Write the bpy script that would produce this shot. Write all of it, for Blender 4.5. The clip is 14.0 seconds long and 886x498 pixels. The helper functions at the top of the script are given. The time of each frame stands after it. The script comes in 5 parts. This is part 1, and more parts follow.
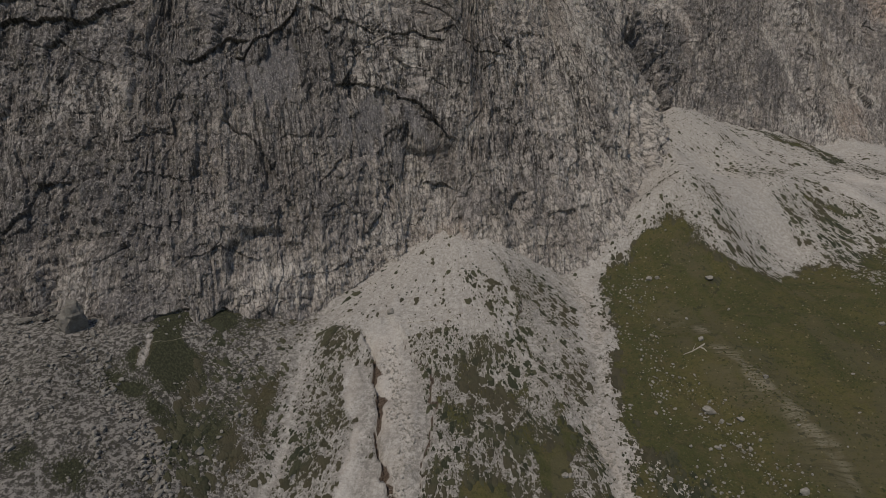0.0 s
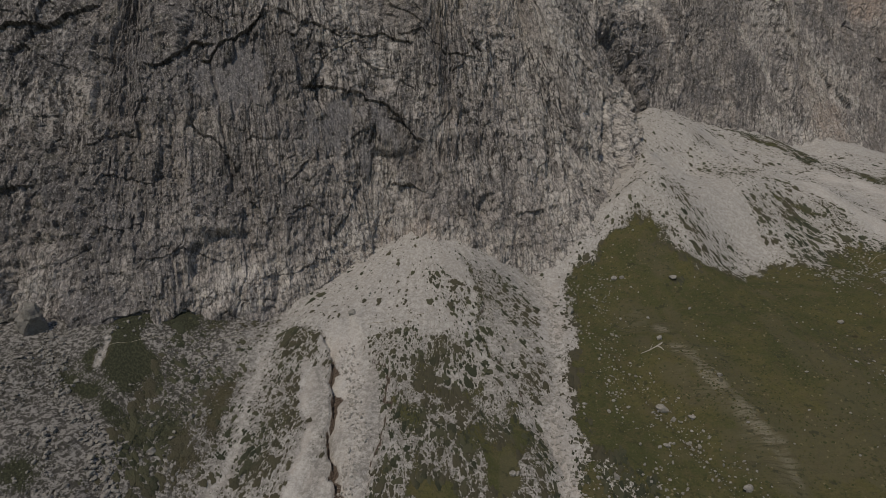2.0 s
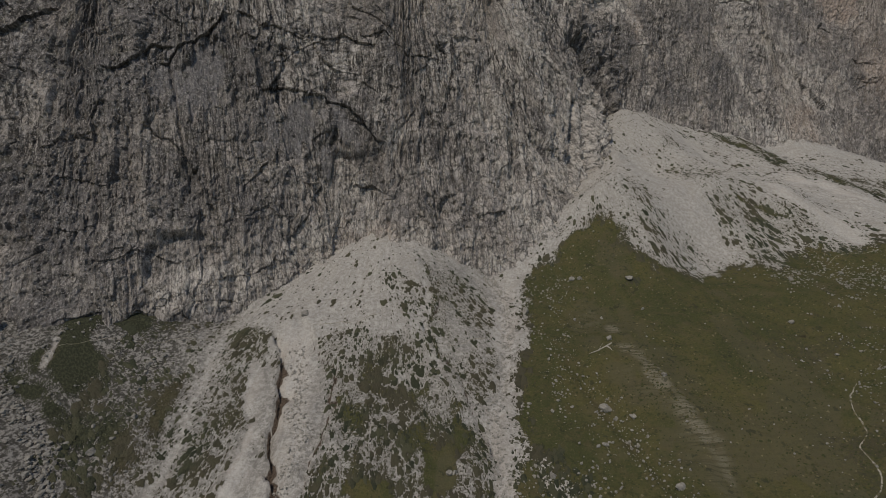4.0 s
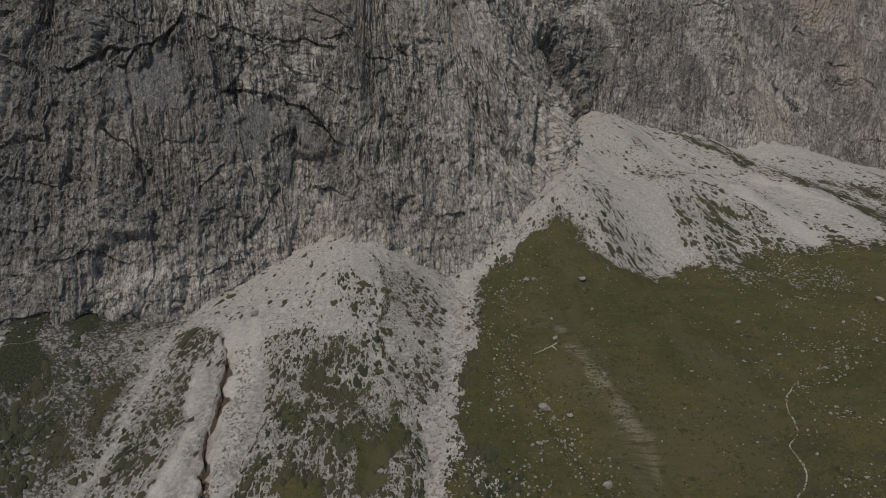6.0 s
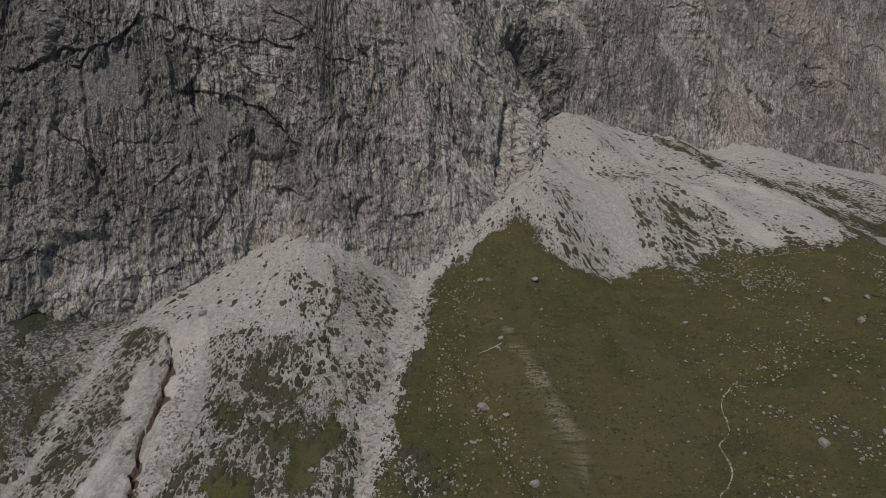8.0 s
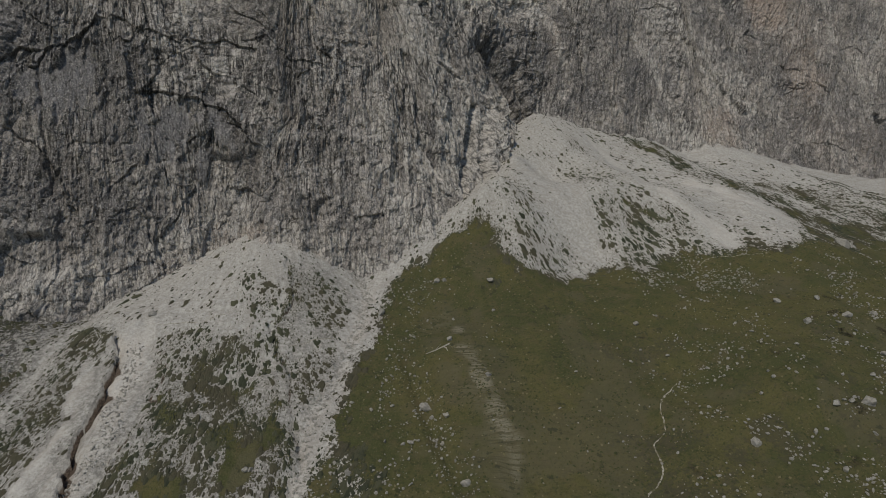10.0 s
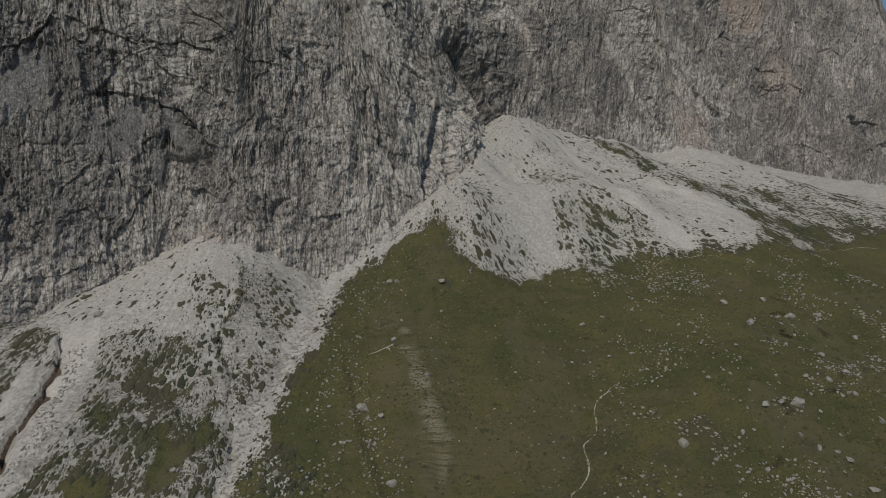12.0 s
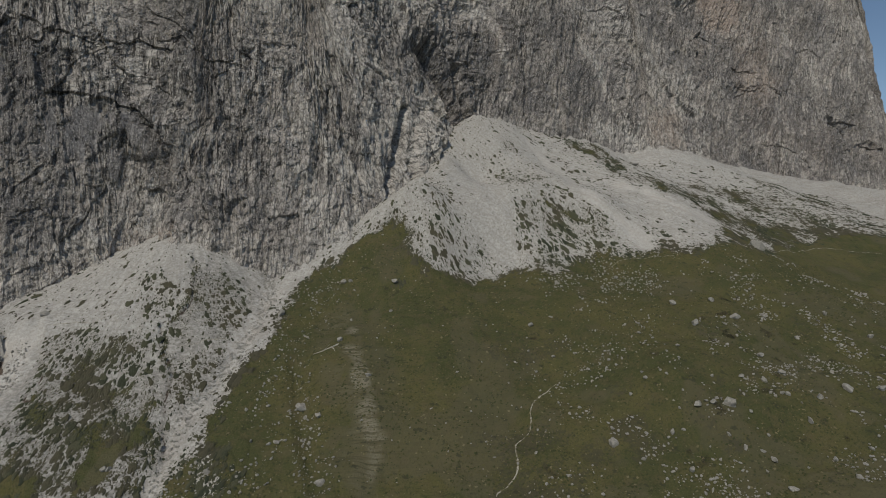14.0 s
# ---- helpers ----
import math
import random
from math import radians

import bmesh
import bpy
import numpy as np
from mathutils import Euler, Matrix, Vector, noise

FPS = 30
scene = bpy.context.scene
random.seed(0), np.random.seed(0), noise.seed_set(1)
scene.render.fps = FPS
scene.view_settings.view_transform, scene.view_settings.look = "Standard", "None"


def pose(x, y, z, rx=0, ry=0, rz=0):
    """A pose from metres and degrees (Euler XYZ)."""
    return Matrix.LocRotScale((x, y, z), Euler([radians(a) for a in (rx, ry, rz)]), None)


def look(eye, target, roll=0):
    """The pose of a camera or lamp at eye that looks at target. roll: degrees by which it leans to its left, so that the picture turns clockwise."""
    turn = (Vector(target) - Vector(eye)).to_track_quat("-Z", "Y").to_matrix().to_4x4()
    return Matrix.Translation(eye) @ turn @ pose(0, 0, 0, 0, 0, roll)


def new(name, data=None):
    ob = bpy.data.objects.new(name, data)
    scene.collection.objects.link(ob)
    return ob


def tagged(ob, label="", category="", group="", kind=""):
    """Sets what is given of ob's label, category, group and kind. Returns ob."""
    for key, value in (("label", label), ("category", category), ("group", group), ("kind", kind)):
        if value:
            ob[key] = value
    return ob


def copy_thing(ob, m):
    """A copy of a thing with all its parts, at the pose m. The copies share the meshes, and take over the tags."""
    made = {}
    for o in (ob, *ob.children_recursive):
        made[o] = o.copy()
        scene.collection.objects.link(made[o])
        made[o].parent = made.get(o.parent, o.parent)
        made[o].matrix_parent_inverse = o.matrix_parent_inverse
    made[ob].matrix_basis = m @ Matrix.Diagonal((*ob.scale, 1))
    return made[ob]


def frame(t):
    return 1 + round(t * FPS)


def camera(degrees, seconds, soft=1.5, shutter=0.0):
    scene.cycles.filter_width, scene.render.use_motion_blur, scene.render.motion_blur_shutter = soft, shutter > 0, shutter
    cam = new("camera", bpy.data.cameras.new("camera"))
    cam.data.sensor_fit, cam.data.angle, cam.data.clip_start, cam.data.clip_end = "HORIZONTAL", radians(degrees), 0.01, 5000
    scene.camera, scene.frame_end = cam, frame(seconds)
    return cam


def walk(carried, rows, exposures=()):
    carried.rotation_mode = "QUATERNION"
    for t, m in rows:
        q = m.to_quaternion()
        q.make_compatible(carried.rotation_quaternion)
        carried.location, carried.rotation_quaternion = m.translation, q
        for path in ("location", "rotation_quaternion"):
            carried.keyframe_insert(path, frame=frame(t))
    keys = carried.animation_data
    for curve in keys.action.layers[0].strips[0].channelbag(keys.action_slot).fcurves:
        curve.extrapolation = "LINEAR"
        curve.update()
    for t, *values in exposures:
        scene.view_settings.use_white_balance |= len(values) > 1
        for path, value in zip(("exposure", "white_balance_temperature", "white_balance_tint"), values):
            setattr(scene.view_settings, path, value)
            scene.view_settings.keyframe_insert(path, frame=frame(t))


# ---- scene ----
cam = camera(80.8, 14.0, soft=0.6)
METRES, EYE, TILT, LEAN, TURN = 100.0, 100.0, -4.0, 0.0, 0.0
ROWS = [
    (0.0, 0.0, 0.0, 0.0, 0.0, 0.0, -0.0),
    (0.5, 0.0246, -0.0026, 0.0, -0.03, -0.01, 0.06),
    (1.0, 0.0512, -0.0053, -0.0004, -0.06, 0.02, 0.13),
    (1.5, 0.0801, -0.0084, -0.0006, -0.09, 0.07, 0.2),
    (2.0, 0.1108, -0.0112, -0.0011, -0.11, 0.12, 0.28),
    (2.5, 0.1429, -0.014, -0.0011, -0.15, 0.14, 0.33),
    (3.0, 0.1761, -0.0167, -0.0011, -0.21, 0.21, 0.36),
    (5.5, 0.3537, -0.0332, -0.0023, -0.42, 0.28, 0.34),
    (6.0, 0.3909, -0.0366, -0.0023, -0.47, 0.33, 0.32),
    (6.5, 0.4254, -0.0394, -0.002, -0.52, 0.35, 0.3),
    (7.0, 0.4661, -0.0426, -0.0021, -0.58, 0.35, 0.25),
    (7.5, 0.5004, -0.045, -0.0021, -0.62, 0.35, 0.22),
    (8.0, 0.5409, -0.0477, -0.0021, -0.67, 0.35, 0.2),
    (10.5, 0.7248, -0.0591, -0.0007, -0.91, 0.4, 0.13),
    (11.0, 0.766, -0.0618, 0.0002, -0.97, 0.41, 0.11),
    (11.5, 0.8011, -0.0639, 0.0009, -1.01, 0.42, 0.07),
    (12.0, 0.8425, -0.0662, 0.0016, -1.06, 0.41, 0.04),
    (12.5, 0.8776, -0.0681, 0.0022, -1.1, 0.41, 0.02),
    (13.0, 0.9196, -0.0704, 0.0032, -1.16, 0.4, 0.0),
    (13.5, 0.9551, -0.0722, 0.0036, -1.2, 0.38, -0.02),
    (14.0, 0.997, -0.0744, 0.0042, -1.24, 0.33, -0.06),
]
walk(cam, [(t, pose(0, 0, EYE, TILT, LEAN, TURN) @ pose(METRES * x, METRES * y, METRES * z, 90 + pitch, roll, yaw)) for t, x, y, z, yaw, pitch, roll in ROWS],
     exposures=[(0.0, -0.34, 7010, 11), (7.0, -0.25, 6770, 7), (14.0, -0.09, 6680, 5)])

# ---------------------------------------------------------------- sky and sun
SUN_UP, SUN_ROUND = 50.0, 204.0
sky_world = bpy.data.worlds.new("sky")
scene.world = sky_world
sky_world.use_nodes = True
sky_nodes = sky_world.node_tree.nodes
sky_nodes.clear()
sky = sky_nodes.new("ShaderNodeTexSky")
sky.sky_type, sky.sun_disc = "NISHITA", False
sky.sun_elevation, sky.sun_rotation, sky.altitude = radians(SUN_UP), radians(SUN_ROUND), 2200
backing = sky_nodes.new("ShaderNodeBackground")
backing.inputs["Strength"].default_value = 0.085
sky_out = sky_nodes.new("ShaderNodeOutputWorld")
sky_world.node_tree.links.new(sky.outputs["Color"], backing.inputs["Color"])
sky_world.node_tree.links.new(backing.outputs["Background"], sky_out.inputs["Surface"])

sun = new("sun", bpy.data.lights.new("sun", "SUN"))
sun.data.energy, sun.data.angle, sun.data.color = 2.4, radians(5), (1.0, 0.93, 0.84)
way = Vector((math.sin(radians(SUN_ROUND)) * math.cos(radians(SUN_UP)), math.cos(radians(SUN_ROUND)) * math.cos(radians(SUN_UP)), math.sin(radians(SUN_UP))))
sun.matrix_world = look(way * 400, (0, 0, 0))

# ---------------------------------------------------------------- materials
def material(name, roughness=0.9):
    mat = bpy.data.materials.new(name)
    mat.use_nodes = True
    tree = mat.node_tree
    tree.nodes.clear()
    out = tree.nodes.new("ShaderNodeOutputMaterial")
    bsdf = tree.nodes.new("ShaderNodeBsdfPrincipled")
    bsdf.inputs["Roughness"].default_value = roughness
    bsdf.inputs["Specular IOR Level"].default_value = 0.25
    tree.links.new(bsdf.outputs[0], out.inputs[0])
    return mat, tree, bsdf


class Kit:
    """Short names for the nodes of one material."""

    def __init__(self, tree):
        self.tree = tree
        self.place = tree.nodes.new("ShaderNodeNewGeometry").outputs["Position"]

    def link(self, a, socket):
        if isinstance(a, (int, float)):
            socket.default_value = a
        elif isinstance(a, tuple):
            socket.default_value = (*a, 1.0) if len(socket.default_value) == 4 and len(a) == 3 else a
        else:
            self.tree.links.new(a, socket)

    def scaled(self, x, y, z, turn=(0, 0, 0)):
        node = self.tree.nodes.new("ShaderNodeMapping")
        node.inputs["Scale"].default_value = (x, y, z)
        node.inputs["Rotation"].default_value = [radians(a) for a in turn]
        self.tree.links.new(self.place, node.inputs["Vector"])
        return node.outputs[0]

    def noise(self, vector, scale=1.0, detail=4.0, rough=0.55, warp=0.0):
        node = self.tree.nodes.new("ShaderNodeTexNoise")
        for key, value in (("Scale", scale), ("Detail", detail), ("Roughness", rough), ("Distortion", warp)):
            node.inputs[key].default_value = value
        self.tree.links.new(vector, node.inputs["Vector"])
        return node.outputs["Fac"]

    def voronoi(self, vector, scale=1.0, feature="F1", output="Distance"):
        node = self.tree.nodes.new("ShaderNodeTexVoronoi")
        node.feature = feature
        node.inputs["Scale"].default_value = scale
        self.tree.links.new(vector, node.inputs["Vector"])
        return node.outputs[output]

    def warped(self, vector, amount, scale):
        node = self.tree.nodes.new("ShaderNodeTexNoise")
        node.inputs["Scale"].default_value, node.inputs["Detail"].default_value = scale, 3.0
        self.tree.links.new(vector, node.inputs["Vector"])
        push = self.tree.nodes.new("ShaderNodeVectorMath")
        push.operation = "MULTIPLY_ADD"
        push.inputs[1].default_value = (amount, amount, amount)
        self.tree.links.new(node.outputs["Color"], push.inputs[0])
        self.tree.links.new(vector, push.inputs[2])
        return push.outputs[0]

    def attribute(self, name):
        node = self.tree.nodes.new("ShaderNodeAttribute")
        node.attribute_name = name
        return node.outputs["Fac"]

    def math(self, op, a, b=0.0, c=0.0, clamp=False):
        node = self.tree.nodes.new("ShaderNodeMath")
        node.operation, node.use_clamp = op, clamp
        for i, v in enumerate((a, b, c)):
            self.link(v, node.inputs[i])
        return node.outputs[0]

    def ramp(self, value, low, high):
        node = self.tree.nodes.new("ShaderNodeMapRange")
        node.interpolation_type = "SMOOTHSTEP"
        self.link(value, node.inputs[0])
        self.link(low, node.inputs[1])
        self.link(high, node.inputs[2])
        return node.outputs[0]

    def mix(self, share, a, b, blend="MIX"):
        node = self.tree.nodes.new("ShaderNodeMix")
        node.data_type, node.blend_type = "RGBA", blend
        node.clamp_factor = True
        self.link(share, node.inputs[0])
        self.link(a, node.inputs[6])
        self.link(b, node.inputs[7])
        return node.outputs[2]

    def bump(self, height, distance, strength=1.0, before=None):
        node = self.tree.nodes.new("ShaderNodeBump")
        node.inputs["Strength"].default_value, node.inputs["Distance"].default_value = strength, distance
        self.tree.links.new(height, node.inputs["Height"])
        if before is not None:
            self.tree.links.new(before, node.inputs["Normal"])
        return node.outputs[0]


def wall_material():
    mat, tree, bsdf = material("limestone_wall", 0.92)
    k = Kit(tree)
    # coordinates on the face: along the wall and up it, so that streaks run down the fall line
    face = tree.nodes.new("ShaderNodeCombineXYZ")
    split = tree.nodes.new("ShaderNodeSeparateXYZ")
    tree.links.new(k.place, split.inputs[0])
    tree.links.new(k.attribute("along"), face.inputs[0])
    tree.links.new(split.outputs[2], face.inputs[2])
    world, k.place = k.place, face.outputs[0]
    broad = k.noise(k.scaled(0.03, 1, 0.03), 1.0, 4, 0.6)
    blotch = k.noise(k.scaled(0.075, 1, 0.06), 1.0, 9, 0.66, 0.7)
    where = k.noise(k.scaled(0.10, 1, 0.055), 1.0, 5, 0.65, 0.4)
    streak = k.noise(k.scaled(0.42, 1, 0.045), 1.0, 6, 0.66, 0.6)
    line = k.noise(k.scaled(1.0, 1, 0.10), 1.0, 6, 0.68, 0.5)
    fine = k.noise(k.scaled(1.5, 1, 0.5), 1.0, 4, 0.62, 0.4)
    scale = k.noise(k.scaled(0.6, 1, 0.42), 1.0, 5, 0.68, 0.9)
    # crusts of rough rock, each with a tone of its own and a ragged rim
    crusts, flakes = tree.nodes.new("ShaderNodeSeparateColor"), tree.nodes.new("ShaderNodeSeparateColor")
    crust_place, flake_place = k.warped(k.warped(k.scaled(0.125, 1, 0.085), 0.9, 1.6), 0.25, 9.0), k.warped(k.scaled(0.46, 1, 0.26), 0.7, 2.6)
    tree.links.new(k.voronoi(crust_place, 1.0, "F1", "Color"), crusts.inputs[0])
    tree.links.new(k.voronoi(flake_place, 1.0, "F1", "Color"), flakes.inputs[0])
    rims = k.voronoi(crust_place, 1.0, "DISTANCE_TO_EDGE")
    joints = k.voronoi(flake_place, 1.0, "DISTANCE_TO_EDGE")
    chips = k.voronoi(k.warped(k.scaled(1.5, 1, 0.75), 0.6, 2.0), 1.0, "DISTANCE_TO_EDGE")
    k.place = world
    grain = k.noise(k.place, 1.5, 4, 0.64)
    tone, warm, lined, slab = (k.attribute(n) for n in ("tone", "warm", "lined", "slab"))
    level = k.math("ADD", tone, k.math("MULTIPLY", k.math("SUBTRACT", blotch, 0.5), 2.1))
    level = k.math("ADD", level, k.math("MULTIPLY", k.math("SUBTRACT", crusts.outputs[0], 0.5), 0.70))
    level = k.math("ADD", level, k.math("MULTIPLY", k.math("SUBTRACT", flakes.outputs[0], 0.5), 0.34))
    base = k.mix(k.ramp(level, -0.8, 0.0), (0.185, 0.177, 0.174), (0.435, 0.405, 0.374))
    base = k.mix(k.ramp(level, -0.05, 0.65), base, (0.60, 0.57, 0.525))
    base = k.mix(k.math("MULTIPLY", k.ramp(broad, 0.45, 0.62), 0.35), base, (0.33, 0.291, 0.250))
    # pale runs and dark seepage, gathered where water comes down
    wet = k.math("MULTIPLY", k.ramp(where, 0.38, 0.54), k.math("MULTIPLY", lined, 1.7), clamp=True)
    base = k.mix(k.math("MULTIPLY", k.ramp(line, 0.47, 0.41), k.math("MULTIPLY", wet, 0.6)), base, (0.50, 0.475, 0.445))
    base = k.mix(k.math("MULTIPLY", k.ramp(streak, 0.51, 0.57), k.math("MULTIPLY", wet, 0.8)), base, (0.098, 0.094, 0.094))
    base = k.mix(k.math("MULTIPLY", k.ramp(line, 0.52, 0.565), k.math("ADD", 0.36, k.math("MULTIPLY", wet, 0.9))), base, (0.066, 0.062, 0.059))
    base = k.mix(k.math("MULTIPLY", k.ramp(fine, 0.53, 0.59), k.math("ADD", 0.38, k.math("MULTIPLY", wet, 0.3))), base, (0.080, 0.074, 0.069))
    base = k.mix(k.math("MULTIPLY", k.ramp(fine, 0.46, 0.38), 0.30), base, (0.60, 0.565, 0.52))
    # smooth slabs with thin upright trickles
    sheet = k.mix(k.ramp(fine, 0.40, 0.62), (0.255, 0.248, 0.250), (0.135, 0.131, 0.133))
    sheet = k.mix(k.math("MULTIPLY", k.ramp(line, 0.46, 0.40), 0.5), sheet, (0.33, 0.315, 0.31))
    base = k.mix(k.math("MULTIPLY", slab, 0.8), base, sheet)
    # lichen and grass dust on ledges
    moss = k.ramp(k.noise(k.place, 0.22, 6, 0.7), 0.54, 0.66)
    base = k.mix(k.math("MULTIPLY", moss, 0.22), base, (0.17, 0.165, 0.095))
    base = k.mix(k.math("MULTIPLY", k.ramp(k.math("ADD", warm, k.math("SUBTRACT", grain, 0.6)), 0.1, 0.8), 0.5), base, (0.47, 0.36, 0.285))
    rough = k.math("SUBTRACT", 1.0, k.math("MULTIPLY", slab, 0.7))
    base = k.mix(k.math("MULTIPLY", k.ramp(scale, 0.54, 0.60), k.math("MULTIPLY", rough, 0.62)), base, (0.075, 0.076, 0.071))
    # thin dark lines along joints and rims, painted for the shade in cracks
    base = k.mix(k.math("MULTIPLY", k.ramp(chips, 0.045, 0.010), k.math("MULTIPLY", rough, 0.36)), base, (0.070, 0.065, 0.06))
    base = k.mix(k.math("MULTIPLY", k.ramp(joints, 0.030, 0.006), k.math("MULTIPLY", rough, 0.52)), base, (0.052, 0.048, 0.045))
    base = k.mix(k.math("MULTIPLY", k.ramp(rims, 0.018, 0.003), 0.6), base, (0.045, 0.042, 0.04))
    base = k.mix(k.math("MULTIPLY", k.ramp(grain, 0.46, 0.36), 0.45), base, (0.60, 0.57, 0.53))
    base = k.mix(k.math("MULTIPLY", k.ramp(grain, 0.55, 0.65), 0.30), base, (0.080, 0.074, 0.069))
    base = k.mix(1.0, base, (1.0, 0.98, 0.975), "MULTIPLY")
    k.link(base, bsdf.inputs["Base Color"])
    normal = k.bump(k.math("SUBTRACT", 1.0, scale), 1.2, 0.9)
    normal = k.bump(k.math("SUBTRACT", 1.0, line), 0.7, 0.8, normal)
    normal = k.bump(k.ramp(joints, 0.0, 0.06), 0.25, 0.8, normal)
    normal = k.bump(grain, 0.35, 0.8, normal)
    k.link(normal, bsdf.inputs["Normal"])
    return mat


def ground_material():
    mat, tree, bsdf = material("turf_and_scree", 0.95)
    k = Kit(tree)
    turf, fresh, dry, old = k.attribute("turf"), k.attribute("fresh"), k.attribute("dry"), k.attribute("old")
    # coordinates across and down the fall line
    flow = tree.nodes.new("ShaderNodeCombineXYZ")
    tree.links.new(k.attribute("across"), flow.inputs[0])
    tree.links.new(k.attribute("down"), flow.inputs[1])
    world, k.place = k.place, flow.outputs[0]
    clump = k.noise(k.scaled(0.80, 0.42, 1), 1.0, 3, 0.5, 0.15)
    tuft = k.noise(k.scaled(2.4, 1.4, 1), 1.0, 3, 0.6)
    speck = k.noise(k.scaled(4.2, 2.8, 1), 1.0, 2, 0.6)
    specks = k.noise(k.scaled(2.6, 1.5, 1), 1.0, 2, 0.5, 0.3)
    runs = k.noise(k.scaled(0.55, 0.05, 1), 1.0, 4, 0.6, 0.3)
    tread = k.noise(k.scaled(0.28, 1.5, 1), 1.0, 3, 0.55, 0.6)
    k.place = world
    grain = k.noise(k.place, 2.4, 4, 0.66)
    rubble = k.noise(k.place, 0.95, 6, 0.75)
    broad = k.noise(k.place, 0.05, 5, 0.65)
    mid = k.noise(k.place, 0.28, 5, 0.65)
    # scree
    stone = k.mix(k.ramp(rubble, 0.38, 0.62), (0.33, 0.31, 0.282), (0.50, 0.475, 0.44))
    stone = k.mix(k.math("MULTIPLY", k.ramp(runs, 0.48, 0.60), 0.5), stone, (0.33, 0.305, 0.275))
    stone = k.mix(k.math("MULTIPLY", k.ramp(grain, 0.52, 0.66), 0.45), stone, (0.22, 0.205, 0.185))
    stone = k.mix(k.math("MULTIPLY", k.ramp(grain, 0.45, 0.33), 0.3), stone, (0.60, 0.575, 0.54))
    powder = k.mix(k.ramp(grain, 0.38, 0.62), (0.54, 0.515, 0.48), (0.42, 0.395, 0.365))
    powder = k.mix(k.math("MULTIPLY", k.ramp(runs, 0.42, 0.56), 0.5), powder, (0.43, 0.375, 0.325))
    stone = k.mix(k.math("MULTIPLY", fresh, 0.6), stone, powder)
    weathered = k.mix(k.ramp(rubble, 0.46, 0.56), (0.060, 0.056, 0.049), (0.30, 0.283, 0.262))
    stone = k.mix(k.math("MULTIPLY", old, 0.95), stone, weathered)
    # turf
    green = k.mix(k.ramp(broad, 0.4, 0.62), (0.066, 0.070, 0.027), (0.102, 0.093, 0.036))
    green = k.mix(k.math("MULTIPLY", k.ramp(mid, 0.46, 0.66), 0.6), green, (0.108, 0.088, 0.045))
    green = k.mix(k.math("MULTIPLY", k.ramp(tread, 0.50, 0.66), k.math("ADD", 0.12, k.math("MULTIPLY", k.ramp(dry, 0.12, 0.4), 0.8))), green, (0.030, 0.032, 0.016))
    green = k.mix(k.math("MULTIPLY", k.ramp(tuft, 0.5, 0.66), 0.6), green, (0.045, 0.050, 0.021))
    green = k.mix(k.math("MULTIPLY", k.ramp(grain, 0.54, 0.64), 0.55), green, (0.125, 0.110, 0.062))
    green = k.mix(k.math("MULTIPLY", k.ramp(speck, 0.54, 0.62), 0.3), green, (0.040, 0.044, 0.020))
    green = k.mix(k.math("MULTIPLY", k.ramp(dry, 0.03, 0.22), 0.55), green, (0.104, 0.092, 0.054))
    straw = k.math("MULTIPLY", k.ramp(dry, 0.25, 0.8), k.ramp(k.math("ADD", tread, k.math("MULTIPLY", k.math("SUBTRACT", grain, 0.5), 0.5)), 0.66, 0.40))
    green = k.mix(k.math("MULTIPLY", straw, 0.8), green, (0.235, 0.212, 0.16))
    green = k.mix(k.math("MULTIPLY", k.ramp(rubble, 0.60, 0.70), 0.4), green, (0.16, 0.145, 0.105))
    green = k.mix(k.math("MULTIPLY", k.ramp(k.noise(k.place, 0.11, 5, 0.7), 0.56, 0.66), 0.55), green, (0.106, 0.090, 0.050))
    green = k.mix(k.math("MULTIPLY", k.ramp(k.noise(k.place, 0.42, 4, 0.62), 0.60, 0.66), 0.65), green, (0.036, 0.038, 0.022))
    heath = k.math("ADD", k.attribute("heath"), k.math("MULTIPLY", k.math("SUBTRACT", rubble, 0.5), 3.2))
    green = k.mix(k.math("MULTIPLY", k.ramp(heath, 0.45, 0.75), 0.6), green, (0.060, 0.054, 0.036))
    cushion = k.mix(k.ramp(tuft, 0.42, 0.62), (0.052, 0.054, 0.030), (0.088, 0.082, 0.048))
    green = k.mix(k.math("MULTIPLY", k.ramp(turf, 0.86, 0.6), 0.8), green, cushion)
    shady = k.mix(k.ramp(tuft, 0.42, 0.62), (0.026, 0.031, 0.019), (0.060, 0.064, 0.036))
    russet = k.mix(k.ramp(tuft, 0.42, 0.62), (0.046, 0.040, 0.027), (0.094, 0.080, 0.055))
    green = k.mix(k.math("MULTIPLY", k.ramp(old, 0.3, 0.55), 0.65), green, russet)
    green = k.mix(k.math("MULTIPLY", k.ramp(old, 0.82, 1.0), 0.85), green, shady)
    # where turf has taken hold: clumps that close up as its share rises
    field = k.math("ADD", k.math("MULTIPLY", speck, 0.42), k.math("ADD", k.math("MULTIPLY", clump, 0.16), k.math("MULTIPLY", tuft, 0.42)))
    taken = k.math("MULTIPLY", turf, k.math("ADD", 0.62, k.math("MULTIPLY", k.ramp(turf, 0.6, 0.9), 0.38)))
    limit = k.math("SUBTRACT", k.math("SUBTRACT", 0.66, k.math("MULTIPLY", taken, 0.32)), k.math("MULTIPLY", k.ramp(turf, 0.78, 1.0), 0.4))
    hold = k.ramp(k.math("SUBTRACT", field, k.math("ADD", limit, 0.015)), -0.008, 0.014)
    # thin specks of grass between the closed patches
    sparse = k.math("SUBTRACT", specks, k.math("SUBTRACT", 0.70, k.math("MULTIPLY", turf, 0.22)))
